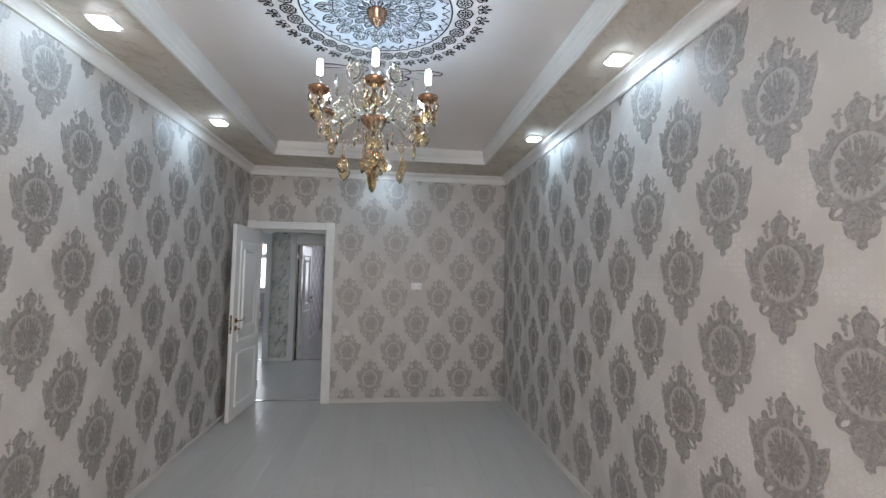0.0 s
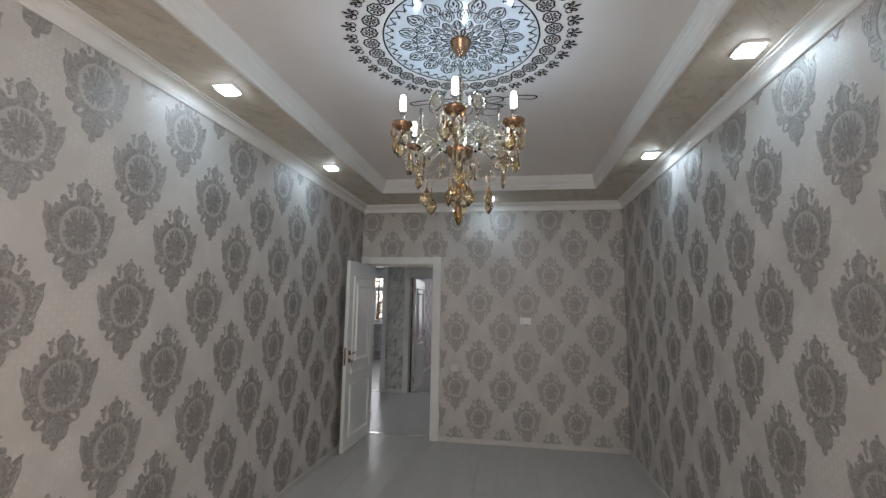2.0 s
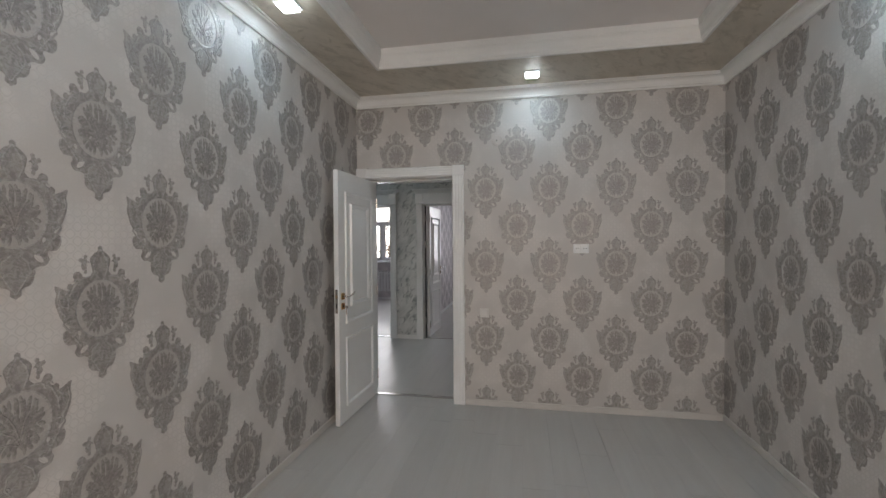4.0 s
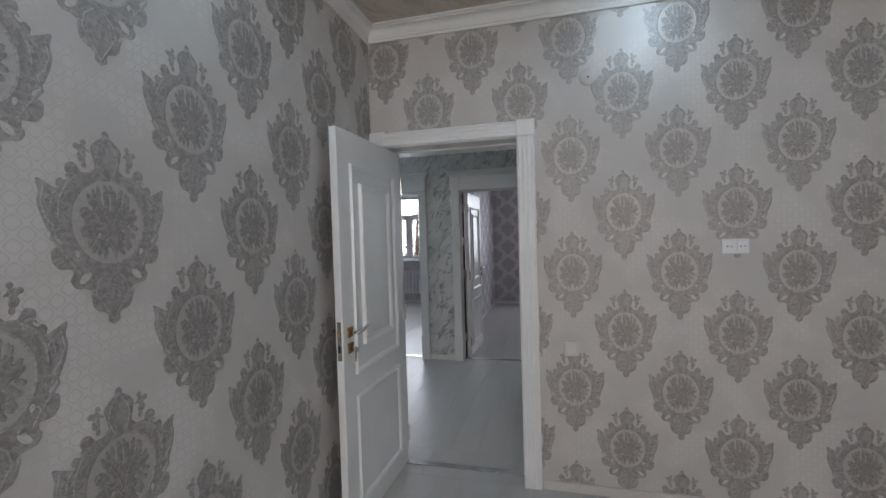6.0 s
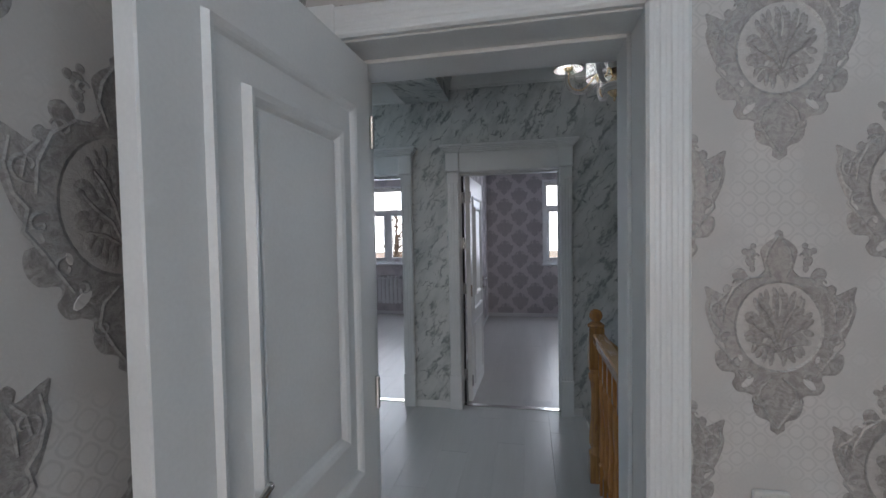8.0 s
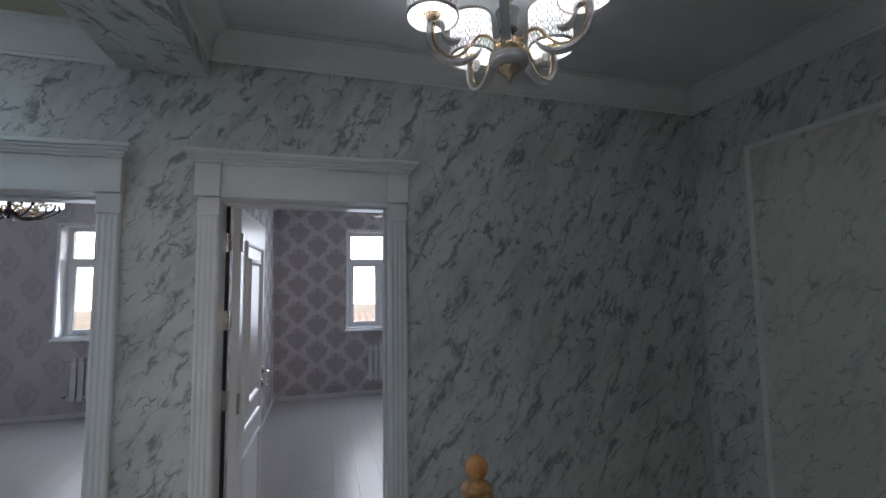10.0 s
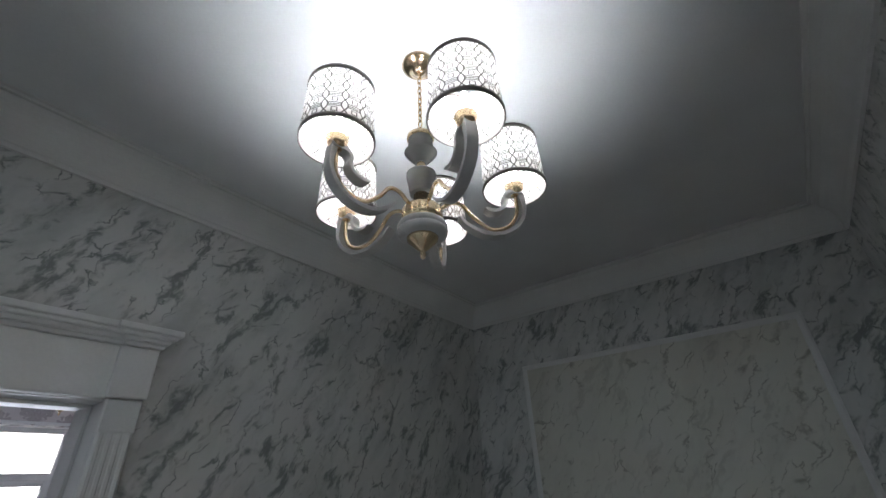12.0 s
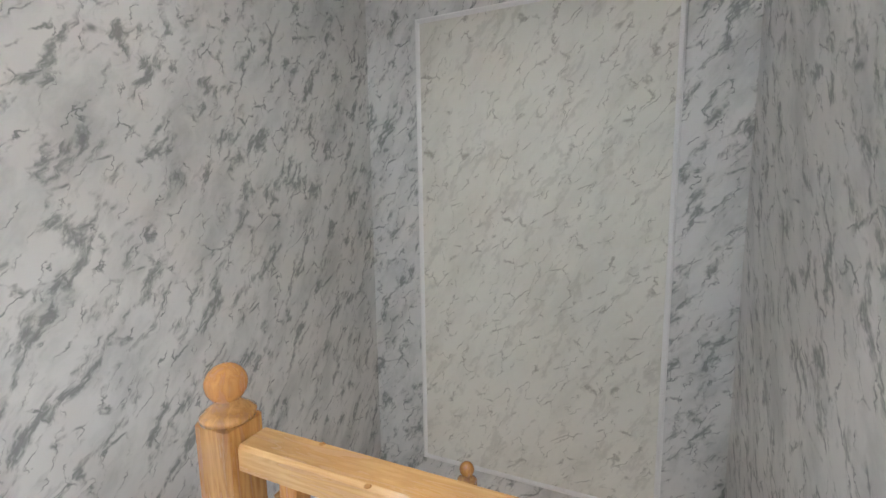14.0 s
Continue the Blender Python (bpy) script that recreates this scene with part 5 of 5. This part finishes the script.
def shaded_chandelier(at, ceil, az, lit):
    """Five printed drum shades on flat grey scrolls with brass tubes; at: the finial's tip."""
    x, y, zf = at
    root = thing("chandelier", "five-shade chandelier with printed drum shades, brass and grey scrolls, lit", "chandelier", (x, y, zf), "shaded chandeliers")
    root.scale = (0.83, 0.83, 0.83)
    h = (ceil - zf) / 0.83
    part("canopy", lathe([(0.0, h), (0.06, h), (0.062, h - 0.008), (0.05, h - 0.016), (0.03, h - 0.022), (0.026, h - 0.034), (0.01, h - 0.045), (0.0, h - 0.046)], 28), PINK_BRASS, root, "brass ceiling canopy", True)
    n = max(2, int((h - 0.05 - 0.47) / 0.026))
    for k in range(n):
        z = h - 0.055 - k * 0.026
        o = part("chain_link", tube([(0.008 * math.cos(2 * math.pi * j / 10), 0, 0.016 * math.sin(2 * math.pi * j / 10)) for j in range(11)], 0.0026, 6), PINK_BRASS, root)
        o.matrix_local = pose(0, 0, z, 0, 0, 90 * (k % 2))
    part("column", lathe([(0.0, 0.215), (0.014, 0.217), (0.014, 0.43), (0.0, 0.435)], 20), PINK_BRASS, root, "slim brass column", True)
    for za, ra, zb, rb, rings in ((0.218, 0.034, 0.292, 0.046, 7), (0.335, 0.018, 0.378, 0.052, 5), (0.384, 0.036, 0.43, 0.04, 2)):
        prof = [(0.0155, za), (ra, za)]
        for q in range(rings):
            f0, f1 = q / rings, (q + 0.55) / rings
            prof += [(ra + (rb - ra) * f0 + 0.002, za + (zb - za) * f0 + 0.001), (ra + (rb - ra) * f1 - 0.001, za + (zb - za) * f1)]
        part("glass_ring", lathe(prof + [(rb, zb), (0.0155, zb)], 28), RIB_GLASS, root, "ribbed frosted glass cup", True)
    part("collar", lathe([(0.036, 0.43), (0.044, 0.434), (0.044, 0.444), (0.03, 0.452), (0.012, 0.47), (0.0, 0.475)], 28), PINK_BRASS, root, "brass collar", True)
    part("hub", lathe([(0.0, 0.115), (0.056, 0.117), (0.06, 0.13), (0.06, 0.16), (0.056, 0.165), (0.03, 0.17), (0.024, 0.215), (0.0, 0.216)], 64, flute=16, depth=0.035), PINK_BRASS, root, "broad brass hub ring", True)
    part("base_bowl", lathe([(0.0, 0.066), (0.044, 0.066), (0.05, 0.07), (0.062, 0.071), (0.071, 0.078), (0.073, 0.086), (0.069, 0.092), (0.064, 0.094), (0.069, 0.097), (0.072, 0.103), (0.068, 0.112), (0.06, 0.117), (0.0, 0.118)], 32), GREY_LACQUER, root, "grey lacquered double ring", True)
    part("finial", lathe([(0.0, 0.0), (0.006, 0.004), (0.009, 0.016), (0.006, 0.026), (0.014, 0.03), (0.034, 0.05), (0.044, 0.06), (0.046, 0.068), (0.0, 0.07)], 24), PINK_BRASS, root, "pointed brass finial", True)
    R = 0.29
    for k in range(5):
        a = radians(az + 72 * k)
        c, s = math.cos(a), math.sin(a)

        def P(r, z):
            return (r * c, r * s, z)
        part("arm_tube", tube(curve_pts([P(0.05, 0.165), P(0.085, 0.19), P(0.12, 0.185), P(0.15, 0.145), P(0.2, 0.105), P(0.255, 0.115), P(0.285, 0.16), P(R, 0.235)], 30), 0.0062, 8), PINK_BRASS, root, "slim brass arm tube", True)
        # flat C scroll
        bm = bmesh.new()
        outer = curve_pts([P(0.105, 0.135), P(0.13, 0.105), P(0.18, 0.078), P(0.24, 0.08), P(0.29, 0.115), P(0.312, 0.165), P(0.312, 0.225)], 24)
        inner = curve_pts([P(0.118, 0.142), P(0.145, 0.122), P(0.185, 0.105), P(0.235, 0.108), P(0.272, 0.135), P(0.285, 0.172), P(0.268, 0.215)], 24)
        side = Vector((-s, c, 0)) * 0.016
        inner = [o.lerp(i, 0.42) for o, i in zip(outer, inner)]
        rows = [[bm.verts.new(o + side), bm.verts.new(o - side), bm.verts.new(i - side), bm.verts.new(i + side)] for o, i in zip(outer, inner)]
        for p, q in zip(rows, rows[1:]):
            for j in range(4):
                bm.faces.new((p[j], p[(j + 1) % 4], q[(j + 1) % 4], q[j]))
        bm.faces.new(rows[0])
        bm.faces.new(rows[-1])
        part("scroll", bm, GREY_LACQUER, root, "flat grey lacquered scroll")
        bm = bmesh.new()
        o2 = curve_pts([P(0.308, 0.226), P(0.285, 0.228), P(0.264, 0.226), P(0.256, 0.212), P(0.258, 0.195), P(0.248, 0.172), P(0.225, 0.157), P(0.20, 0.158), P(0.186, 0.17)], 26)
        rows = []
        for i, p in enumerate(o2):
            d = (o2[min(i + 1, 25)] - o2[max(i - 1, 0)]).normalized()
            q = p + d.cross(Vector((-s, c, 0))) * -0.011
            rows.append([bm.verts.new(p + side), bm.verts.new(p - side), bm.verts.new(q - side), bm.verts.new(q + side)])
        for p, q in zip(rows, rows[1:]):
            for j in range(4):
                bm.faces.new((p[j], p[(j + 1) % 4], q[(j + 1) % 4], q[j]))
        bm.faces.new(rows[0])
        bm.faces.new(rows[-1])
        part("scroll", bm, GREY_LACQUER, root)
        part("cup", lathe([(0.0, 0.225), (0.012, 0.226), (0.022, 0.235), (0.032, 0.262), (0.03, 0.264), (0.014, 0.25), (0.0, 0.25)], 20, at=P(R, 0)), PINK_BRASS, root, "brass lamp cup", True)
        # drum shade, open above and below, with its ring and spokes
        z0, z1, r0, r1 = 0.255, 0.435, 0.097, 0.091
        bm = bmesh.new()
        uv = bm.loops.layers.uv.new("UVMap")
        seg = 40
        va = [[bm.verts.new((R * c + r * math.cos(2 * math.pi * j / seg), R * s + r * math.sin(2 * math.pi * j / seg), z)) for j in range(seg)] for r, z in ((r0, z0), (r1, z1))]
        for j in range(seg):
            f = bm.faces.new((va[0][j], va[0][(j + 1) % seg], va[1][(j + 1) % seg], va[1][j]))
            for lp, (uu, vv) in zip(f.loops, ((j, 0), (j + 1, 0), (j + 1, 1), (j, 1))):
                lp[uv].uv = (uu / seg, vv)
        shade = part("shade", bm, SHADE, root, "white drum shade with dark chain lattice print")
        for r, z in ((r0, z0), (r1, z1)):
            part("rim", lathe([(r - 0.0015, z - 0.006), (r + 0.0025, z - 0.006), (r + 0.0025, z + 0.006), (r - 0.0015, z + 0.006), (r - 0.0015, z - 0.006)], 40, at=P(R, 0)), TAUPE, shade, "taupe ribbon edge", True)
        for j in range(3):
            t = 2 * math.pi * j / 3 + a
            part("spoke", tube([(R * c + 0.03 * math.cos(t), R * s + 0.03 * math.sin(t), 0.262), (R * c + r0 * math.cos(t), R * s + r0 * math.sin(t), 0.264)], 0.0016, 5), PINK_BRASS, shade)
        part("bulb", lathe([(0.0, 0.25), (0.012, 0.255), (0.016, 0.285), (0.016, 0.32), (0.008, 0.345), (0.0, 0.35)], 14, at=P(R, 0)), BULB_WARM, root, "lit white candle bulb", True)
        if lit:
            bulb_lamp("shade_lamp", (x + 0.83 * R * c, y + 0.83 * R * s, zf + 0.32), 2.9, (0.90, 0.95, 1.0), 0.02)
    return root


shaded_chandelier((1.086, 1.358, 2.208), HC, 27, True)
shaded_chandelier((1.23, 4.6, 2.24), 2.8, 28.5, False)


def ring_chandelier(at, ceil):
    """Low chandelier of dark scrolled arms with glass cups under a crystal ring."""
    root = thing("chandelier", "low black and gold scroll chandelier with lit white ring", "chandelier", at)
    h = ceil - at[2]
    part("canopy", lathe([(0.0, h), (0.1, h), (0.1, h - 0.02), (0.04, h - 0.04), (0.0, h - 0.042)], 24), BRASS, root, "", True)
    part("stem", lathe([(0.0, 0.0), (0.012, 0.01), (0.02, 0.04), (0.012, 0.07), (0.016, 0.12), (0.012, h - 0.04), (0.0, h - 0.04)], 16), BLACK, root, "", True)
    part("crystal_ring", lathe([(0.33, 0.13), (0.35, 0.13), (0.35, 0.2), (0.33, 0.2), (0.33, 0.13)], 40), ACRYLIC, root, "lit white acrylic ring")
    for k in range(10):
        a = 2 * math.pi * k / 10
        c, s = math.cos(a), math.sin(a)
        part("arm", tube(curve_pts([(0.012 * c, 0.012 * s, 0.09), (0.08 * c, 0.08 * s, 0.02), (0.17 * c, 0.17 * s, 0.015), (0.26 * c, 0.26 * s, 0.05), (0.32 * c, 0.32 * s, 0.1), (0.315 * c, 0.315 * s, 0.15)], 18), 0.008, 6), BLACK, root, "", True)
        part("inner_scroll", tube(curve_pts([(0.05 * c, 0.05 * s, 0.06), (0.12 * c, 0.12 * s, 0.1), (0.2 * c, 0.2 * s, 0.08), (0.19 * c, 0.19 * s, 0.05), (0.15 * c, 0.15 * s, 0.055)], 14), 0.006, 6), BRASS, root, "", True)
        part("cup", lathe([(0.0, 0.12), (0.02, 0.122), (0.034, 0.16), (0.036, 0.2), (0.033, 0.2), (0.018, 0.14), (0.0, 0.135)], 14, at=(0.24 * c, 0.24 * s, 0)), CRYSTAL, root, "clear glass cup", True)
    return root


ring_chandelier((-2.04, 4.6, 2.19), 2.8)

# ---- stair ----


def newel(at, h, label):
    """Square post with a turned shaft and a ball on a collar."""
    root = thing("newel_post", label, "newel post", at)
    w = 0.043
    part("lower_block", one_box(-w, -w, 0, w, w, h * 0.16, bev=0.004), PINE_DARK, root)
    part("shaft", lathe([(0.0, h * 0.16), (0.046, h * 0.16), (0.046, h * 0.175), (0.032, h * 0.19), (0.044, h * 0.22), (0.046, h * 0.26), (0.035, h * 0.36), (0.03, h * 0.5), (0.036, h * 0.58), (0.046, h * 0.6), (0.046, h * 0.625), (0.036, h * 0.64), (0.046, h * 0.66), (0.0, h * 0.66)], 24, flute=12, depth=0.03), PINE_DARK, root, "turned amber pine shaft", True)
    bm = one_box(-w, -w, h * 0.66, w, w, h * 0.9, bev=0.006)
    part("upper_block", bm, PINE_DARK, root, "square amber pine block")
    part("collar", lathe([(0.0, h * 0.9), (0.05, h * 0.9), (0.05, h * 0.91), (0.036, h * 0.92), (0.024, h * 0.93), (0.024, h * 0.938), (0.0, h * 0.94)], 24), PINE_DARK, root, "", True)
    r = 0.0385
    part("ball", lathe([(0.0, h - 2 * r)] + [(r * math.sin(math.pi * k / 12), h - r - r * math.cos(math.pi * k / 12)) for k in range(1, 12)] + [(0.0, h)], 28), PINE_BALL, root, "varnished turned ball", True)
    return root


def baluster_mesh(h):
    bm = bmesh.new()
    box(bm, -0.02, -0.02, 0, 0.02, 0.02, h * 0.2, 0.003)
    box(bm, -0.02, -0.02, h * 0.8, 0.02, 0.02, h, 0.003)
    lathe([(0.0, h * 0.2), (0.02, h * 0.2), (0.014, h * 0.22), (0.021, h * 0.26), (0.018, h * 0.35), (0.012, h * 0.5), (0.018, h * 0.65), (0.021, h * 0.74), (0.014, h * 0.78), (0.02, h * 0.8), (0.0, h * 0.8)], 14, bm)
    return bm


newel((1.005, 1.515, 0.0), 1.04, "varnished pine newel post with ball top at stair head")
newel((2.38, 1.56, -1.07), 1.04, "varnished pine newel post with ball top below on stair landing")

rail = thing("guard_rail", "varnished knotty pine guard rail with turned balusters along the stairwell", "railing", (0, 0, 0))
bm = bmesh.new()
prof = [(-0.036, 0.85), (-0.036, 0.892), (-0.03, 0.9), (0.03, 0.9), (0.036, 0.892), (0.036, 0.85)]
a = [bm.verts.new((1.018 + x, 0.33, z)) for x, z in prof]
b = [bm.verts.new((1.018 + x, 1.47, z)) for x, z in prof]
for k in range(6):
    bm.faces.new((a[k], a[(k + 1) % 6], b[(k + 1) % 6], b[k]))
bm.faces.new(a)
bm.faces.new(b)
part("handrail", bm, PINE, rail, "smooth pale knotty pine handrail")
for k in range(8):
    o = part("baluster", baluster_mesh(0.85), PINE_BALL, rail)
    o.location = (1.018, 0.43 + k * 0.135, 0.0)
for p in ((1.045, 1.33, 0.001), (0.982, 1.19, 0.001), (1.02, 1.0, 0.001), (0.99, 0.8, 0.001), (1.03, 0.62, 0.001)):
    part("knot", lathe([(0.0, 0.8992), (0.0065, 0.8994), (0.0045, 0.9012), (0.0, 0.9012)], 10, at=(p[0], p[1], 0)), PINE_DARK, rail, "dark knot in the wood")

slope = thing("stair_rail", "varnished pine handrail falling beside the stair flight", "railing", (0, 0, 0))
bm = bmesh.new()
a = [bm.verts.new((1.05, 1.53 + x, z - 0.02)) for x, z in prof]
b = [bm.verts.new((2.345, 1.56 + x, z - 1.07)) for x, z in prof]
for k in range(6):
    bm.faces.new((a[k], a[(k + 1) % 6], b[(k + 1) % 6], b[k]))
bm.faces.new(a)
bm.faces.new(b)
part("handrail", bm, PINE_DARK, slope)
stairs = tagged(new("stairs"), "varnished pine stair flight going down beside the marble wall", "stairs", kind="structure")
for k in range(6):
    x0, z = STAIR_X + k * 0.215, -0.178 * (k + 1)
    part("tread", one_box(x0 - 0.02, 1.49, z - 0.035, x0 + 0.235, HW1 - 0.002, z, bev=0.006), TREAD, stairs)
    part("riser", one_box(x0, 1.5, z + 0.0, x0 + 0.02, HW1 - 0.003, z + 0.142), CROWN, stairs)
    o = part("baluster", baluster_mesh(0.84), PINE_DARK, stairs)
    o.location = (x0 + 0.11, 1.545, z)
part("landing", one_box(STAIR_X + 6 * 0.215, 1.3, -1.17, HX - 0.001, HW1 - 0.002, -1.07, bev=0.004), TREAD, stairs)
part("stringer", one_box(STAIR_X - 0.03, HW0 + 0.002, -0.21, STAIR_X, HW1 - 0.003, -0.001), CROWN, stairs)

# ---- wall panels of the hall ----
MOULD = [(0, 0), (0.003, 0.012), (0.012, 0.016), (0.024, 0.01), (0.03, 0.004), (0.032, 0.0)]
panel = tagged(new("wall_panel_east"), "tall cream marble-print wall panel in white moulding", "wall panel", kind="structure")
bm = frame_run(bmesh.new(), 0.63, -0.48, 2.095, 2.39, MOULD, 0.0)
for v in bm.verts:
    v.co = Vector((HX + v.co.y, v.co.x, v.co.z))
part("moulding", bm, CROWN, panel)
part("field", one_box(HX - 0.003, 0.66, -0.45, HX, 2.065, 2.36), MARBLE_PALE, panel, "cream marble-print field")
panel = tagged(new("wall_panel_north"), "cream marble-print wall panel in white and gold mouldings", "wall panel", kind="structure")
part("moulding", frame_run(bmesh.new(), -2.95, 0.36, -1.665, 2.325, MOULD, HW1), CROWN, panel)
part("field", one_box(-2.92, HW1 - 0.003, 0.39, -1.695, HW1, 2.295), MARBLE_PALE, panel, "cream marble-print field")
part("gold_line", frame_run(bmesh.new(), -2.915, 0.395, -1.70, 2.29, [(0, 0.003), (0.002, 0.008), (0.014, 0.008), (0.016, 0.003)], HW1), GOLD_LINE, panel, "thin gold inner line")
part("inner_moulding", frame_run(bmesh.new(), -2.72, 0.6, -1.90, 2.08, MOULD, HW1 - 0.003), CROWN, panel)
part("inner_field", one_box(-2.69, HW1 - 0.007, 0.63, -1.93, HW1 - 0.003, 2.05), MARBLE, panel, "grey marble-print inner field")

# ---- small fittings ----
sock = thing("power_socket", "white double power socket on the damask wall", "socket", (2.01, -0.001, 1.394))
part("plate", one_box(-0.063, -0.011, -0.04, 0.063, 0, 0.04, bev=0.004), PVC, sock)
for sx in (-0.03, 0.03):
    part("insert", one_box(sx - 0.026, -0.0135, -0.03, sx + 0.026, -0.01, 0.03, bev=0.002), PVC, sock)
    for dx in (-0.0095, 0.0095):
        part("pin_hole", lathe([(0.0, -0.0005), (0.0032, -0.0005), (0.0032, 0.0005), (0.0, 0.0005)], 10), GAP_BLACK, sock).matrix_local = pose(sx + dx, -0.0138, 0.0, 90, 0, 0)
sw = thing("light_switch", "white single light switch beside the doorway", "switch", (1.187, -0.001, 0.828))
part("plate", one_box(-0.041, -0.01, -0.041, 0.041, 0, 0.041, bev=0.004), SWITCH, sw)
part("rocker", one_box(-0.029, -0.014, -0.029, 0.029, -0.009, 0.029, bev=0.003), SWITCH, sw)
cap = thing("junction_cap", "round beige junction box cover on the damask wall", "wall cover", (1.302, -0.001, 2.342))
part("disc", lathe([(0.0, 0.0), (0.045, 0.0), (0.045, 0.005), (0.04, 0.008), (0.0, 0.009)], 32), PAPER_BED, cap, "", True).matrix_local = pose(0, 0, 0, 90, 0, 0)
# dark disc drawn for the hole in the cover
part("cover_hole", lathe([(0.0, 0.0), (0.006, 0.0), (0.006, 0.003), (0.0, 0.003)], 10), GAP_BLACK, cap).matrix_local = pose(0, -0.008, 0, 90, 0, 0)
sw = thing("light_switch", "white light switch on the lilac side wall", "switch", (PART_X[1] + 0.001, 5.2, 0.9))
part("plate", one_box(0, -0.041, -0.041, 0.01, 0.041, 0.041, bev=0.004), PVC, sw)
part("rocker", one_box(0.009, -0.029, -0.029, 0.014, 0.029, 0.029, bev=0.003), PVC, sw)

# ---- outside ----
struct("ground", one_box(-400, -400, -3.6, 400, 400, -3.3), EARTH, "bare winter ground outside", "ground")


backdrop = struct("backdrop", one_box(-160, 120, -3.3, 160, 121, 140), SKY_GLOW, "bright white overcast sky beyond the windows", "sky")


def far_house(x0, y0, x1, y1, eave, ridge, label):
    root = thing("house", label, "house", (0, 0, -3.3), "houses outside the windows")
    bm = bmesh.new()
    box(bm, x0, y0, 0, x1, y1, eave)
    part("wall", bm, BRICK, root)
    bm = bmesh.new()
    n = int((x1 - x0 + 1) / 0.35)
    ym = (y0 + y1) / 2
    for sgn, ya in ((-1, y0 - 0.5), (1, y1 + 0.5)):
        rows = []
        for k in range(2 * n + 1):
            xx = x0 - 0.5 + (x1 - x0 + 1) * k / (2 * n)
            dz = 0.05 if k % 2 else 0.0
            rows.append((bm.verts.new((xx, ya, eave - 0.1 + dz)), bm.verts.new((xx, ym, ridge + dz))))
        for a, b in zip(rows, rows[1:]):
            bm.faces.new((a[0], b[0], b[1], a[1]))
    part("roof", bm, ROOF_SHEET, root, "rust-brown ribbed sheet roof")
    for k in range(3):
        xx = x0 + (x1 - x0) * (k + 0.5) / 3
        wn = part("window", one_box(xx - 0.5, y0 - 0.04, 1.0, xx + 0.5, y0 + 0.02, 2.2, bev=0.02), PVC, root)
        part("pane", one_box(xx - 0.42, y0 - 0.05, 1.08, xx + 0.42, y0 - 0.04, 2.12), BLACK, wn)


far_house(-1.0, 22.0, 10.0, 28.0, 2.2, 3.35, "low plastered neighbouring house with rust-brown roof")
far_house(-14.0, 34.0, -5.0, 42.0, 2.0, 3.0, "low plastered house behind bare trees")


def bare_tree(at, h, seed):
    rng = random.Random(seed)
    root = thing("tree", "bare grey winter tree outside", "tree", at, "bare trees")
    trunk, twigs = bmesh.new(), bmesh.new()
    tube([(0, 0, 0), (0.1, 0, h * 0.25), (0.0, 0.1, h * 0.55), (0.1, 0.1, h)], [0.18, 0.13, 0.08, 0.02], 7, trunk)
    for k in range(34):
        z = h * rng.uniform(0.25, 0.95)
        a, ln = rng.uniform(0, 6.28), h * rng.uniform(0.15, 0.34) * (1.2 - z / h * 0.7)
        p = Vector((0.05, 0.05, z))
        q = p + Vector((math.cos(a) * ln * 0.6, math.sin(a) * ln * 0.6, ln * 0.6))
        tube([p, p.lerp(q, 0.5) + Vector((0, 0, -0.05)), q], [0.04, 0.025, 0.008], 5, twigs)
        for j in range(4):
            b, l2 = rng.uniform(0, 6.28), ln * rng.uniform(0.3, 0.6)
            s = p.lerp(q, rng.uniform(0.3, 1))
            tube([s, s + Vector((math.cos(b) * l2 * 0.6, math.sin(b) * l2 * 0.6, l2 * 0.7))], [0.014, 0.004], 4, twigs)
    part("trunk", trunk, BARK, root)
    part("crown", twigs, BARK, root, "bare branching twigs")


for k, (x, y) in enumerate(((-7.5, 24.0), (-5.2, 27.0), (-9.0, 29.0))):
    bare_tree((x, y, -3.3), 6.0 + k * 0.5, 11 + k)

# ---- laminate planks ----


def planks(x0, y0, x1, y1, seed):
    """Laminate boards along y, end joints staggered, a hair's gap between them."""
    rng = random.Random(seed)
    w, ln = 0.19, 1.29
    x = x0
    while x < x1 - 1e-4:
        xe = min(x + w, x1)
        y = y0 - rng.uniform(0.1, 1.2)
        while y < y1:
            ya, yb = max(y, y0), min(y + ln, y1)
            if yb - ya > 0.02:
                bm = bmesh.new()
                g, c = 0.0004, 0.0008
                vb = [bm.verts.new(p) for p in ((x + g, ya + g, -0.01), (xe - g, ya + g, -0.01), (xe - g, yb - g, -0.01), (x + g, yb - g, -0.01))]
                vm = [bm.verts.new(p) for p in ((x + g, ya + g, -c), (xe - g, ya + g, -c), (xe - g, yb - g, -c), (x + g, yb - g, -c))]
                vt = [bm.verts.new(p) for p in ((x + g + c, ya + g + c, 0), (xe - g - c, ya + g + c, 0), (xe - g - c, yb - g - c, 0), (x + g + c, yb - g - c, 0))]
                for a, b in ((vb, vm), (vm, vt)):
                    for k in range(4):
                        bm.faces.new((a[k], a[(k + 1) % 4], b[(k + 1) % 4], b[k]))
                bm.faces.new(vt)
                part("plank", bm, FLOOR, floor_slab)
            y += ln
        x = xe


planks(0.0, BY, BX, 0.0, 1)
planks(D0[0], 0.0, D0[1], HW0, 2)
planks(-1.9, HW0, STAIR_X, HW1, 3)
planks(D1[0], HW1, D1[1], RY0, 4)
planks(D2[0], HW1, D2[1], RY0, 5)
planks(-3.81, RY0, PART_X[0], RY1, 6)
planks(PART_X[1], RY0, 2.6, RY1, 7)
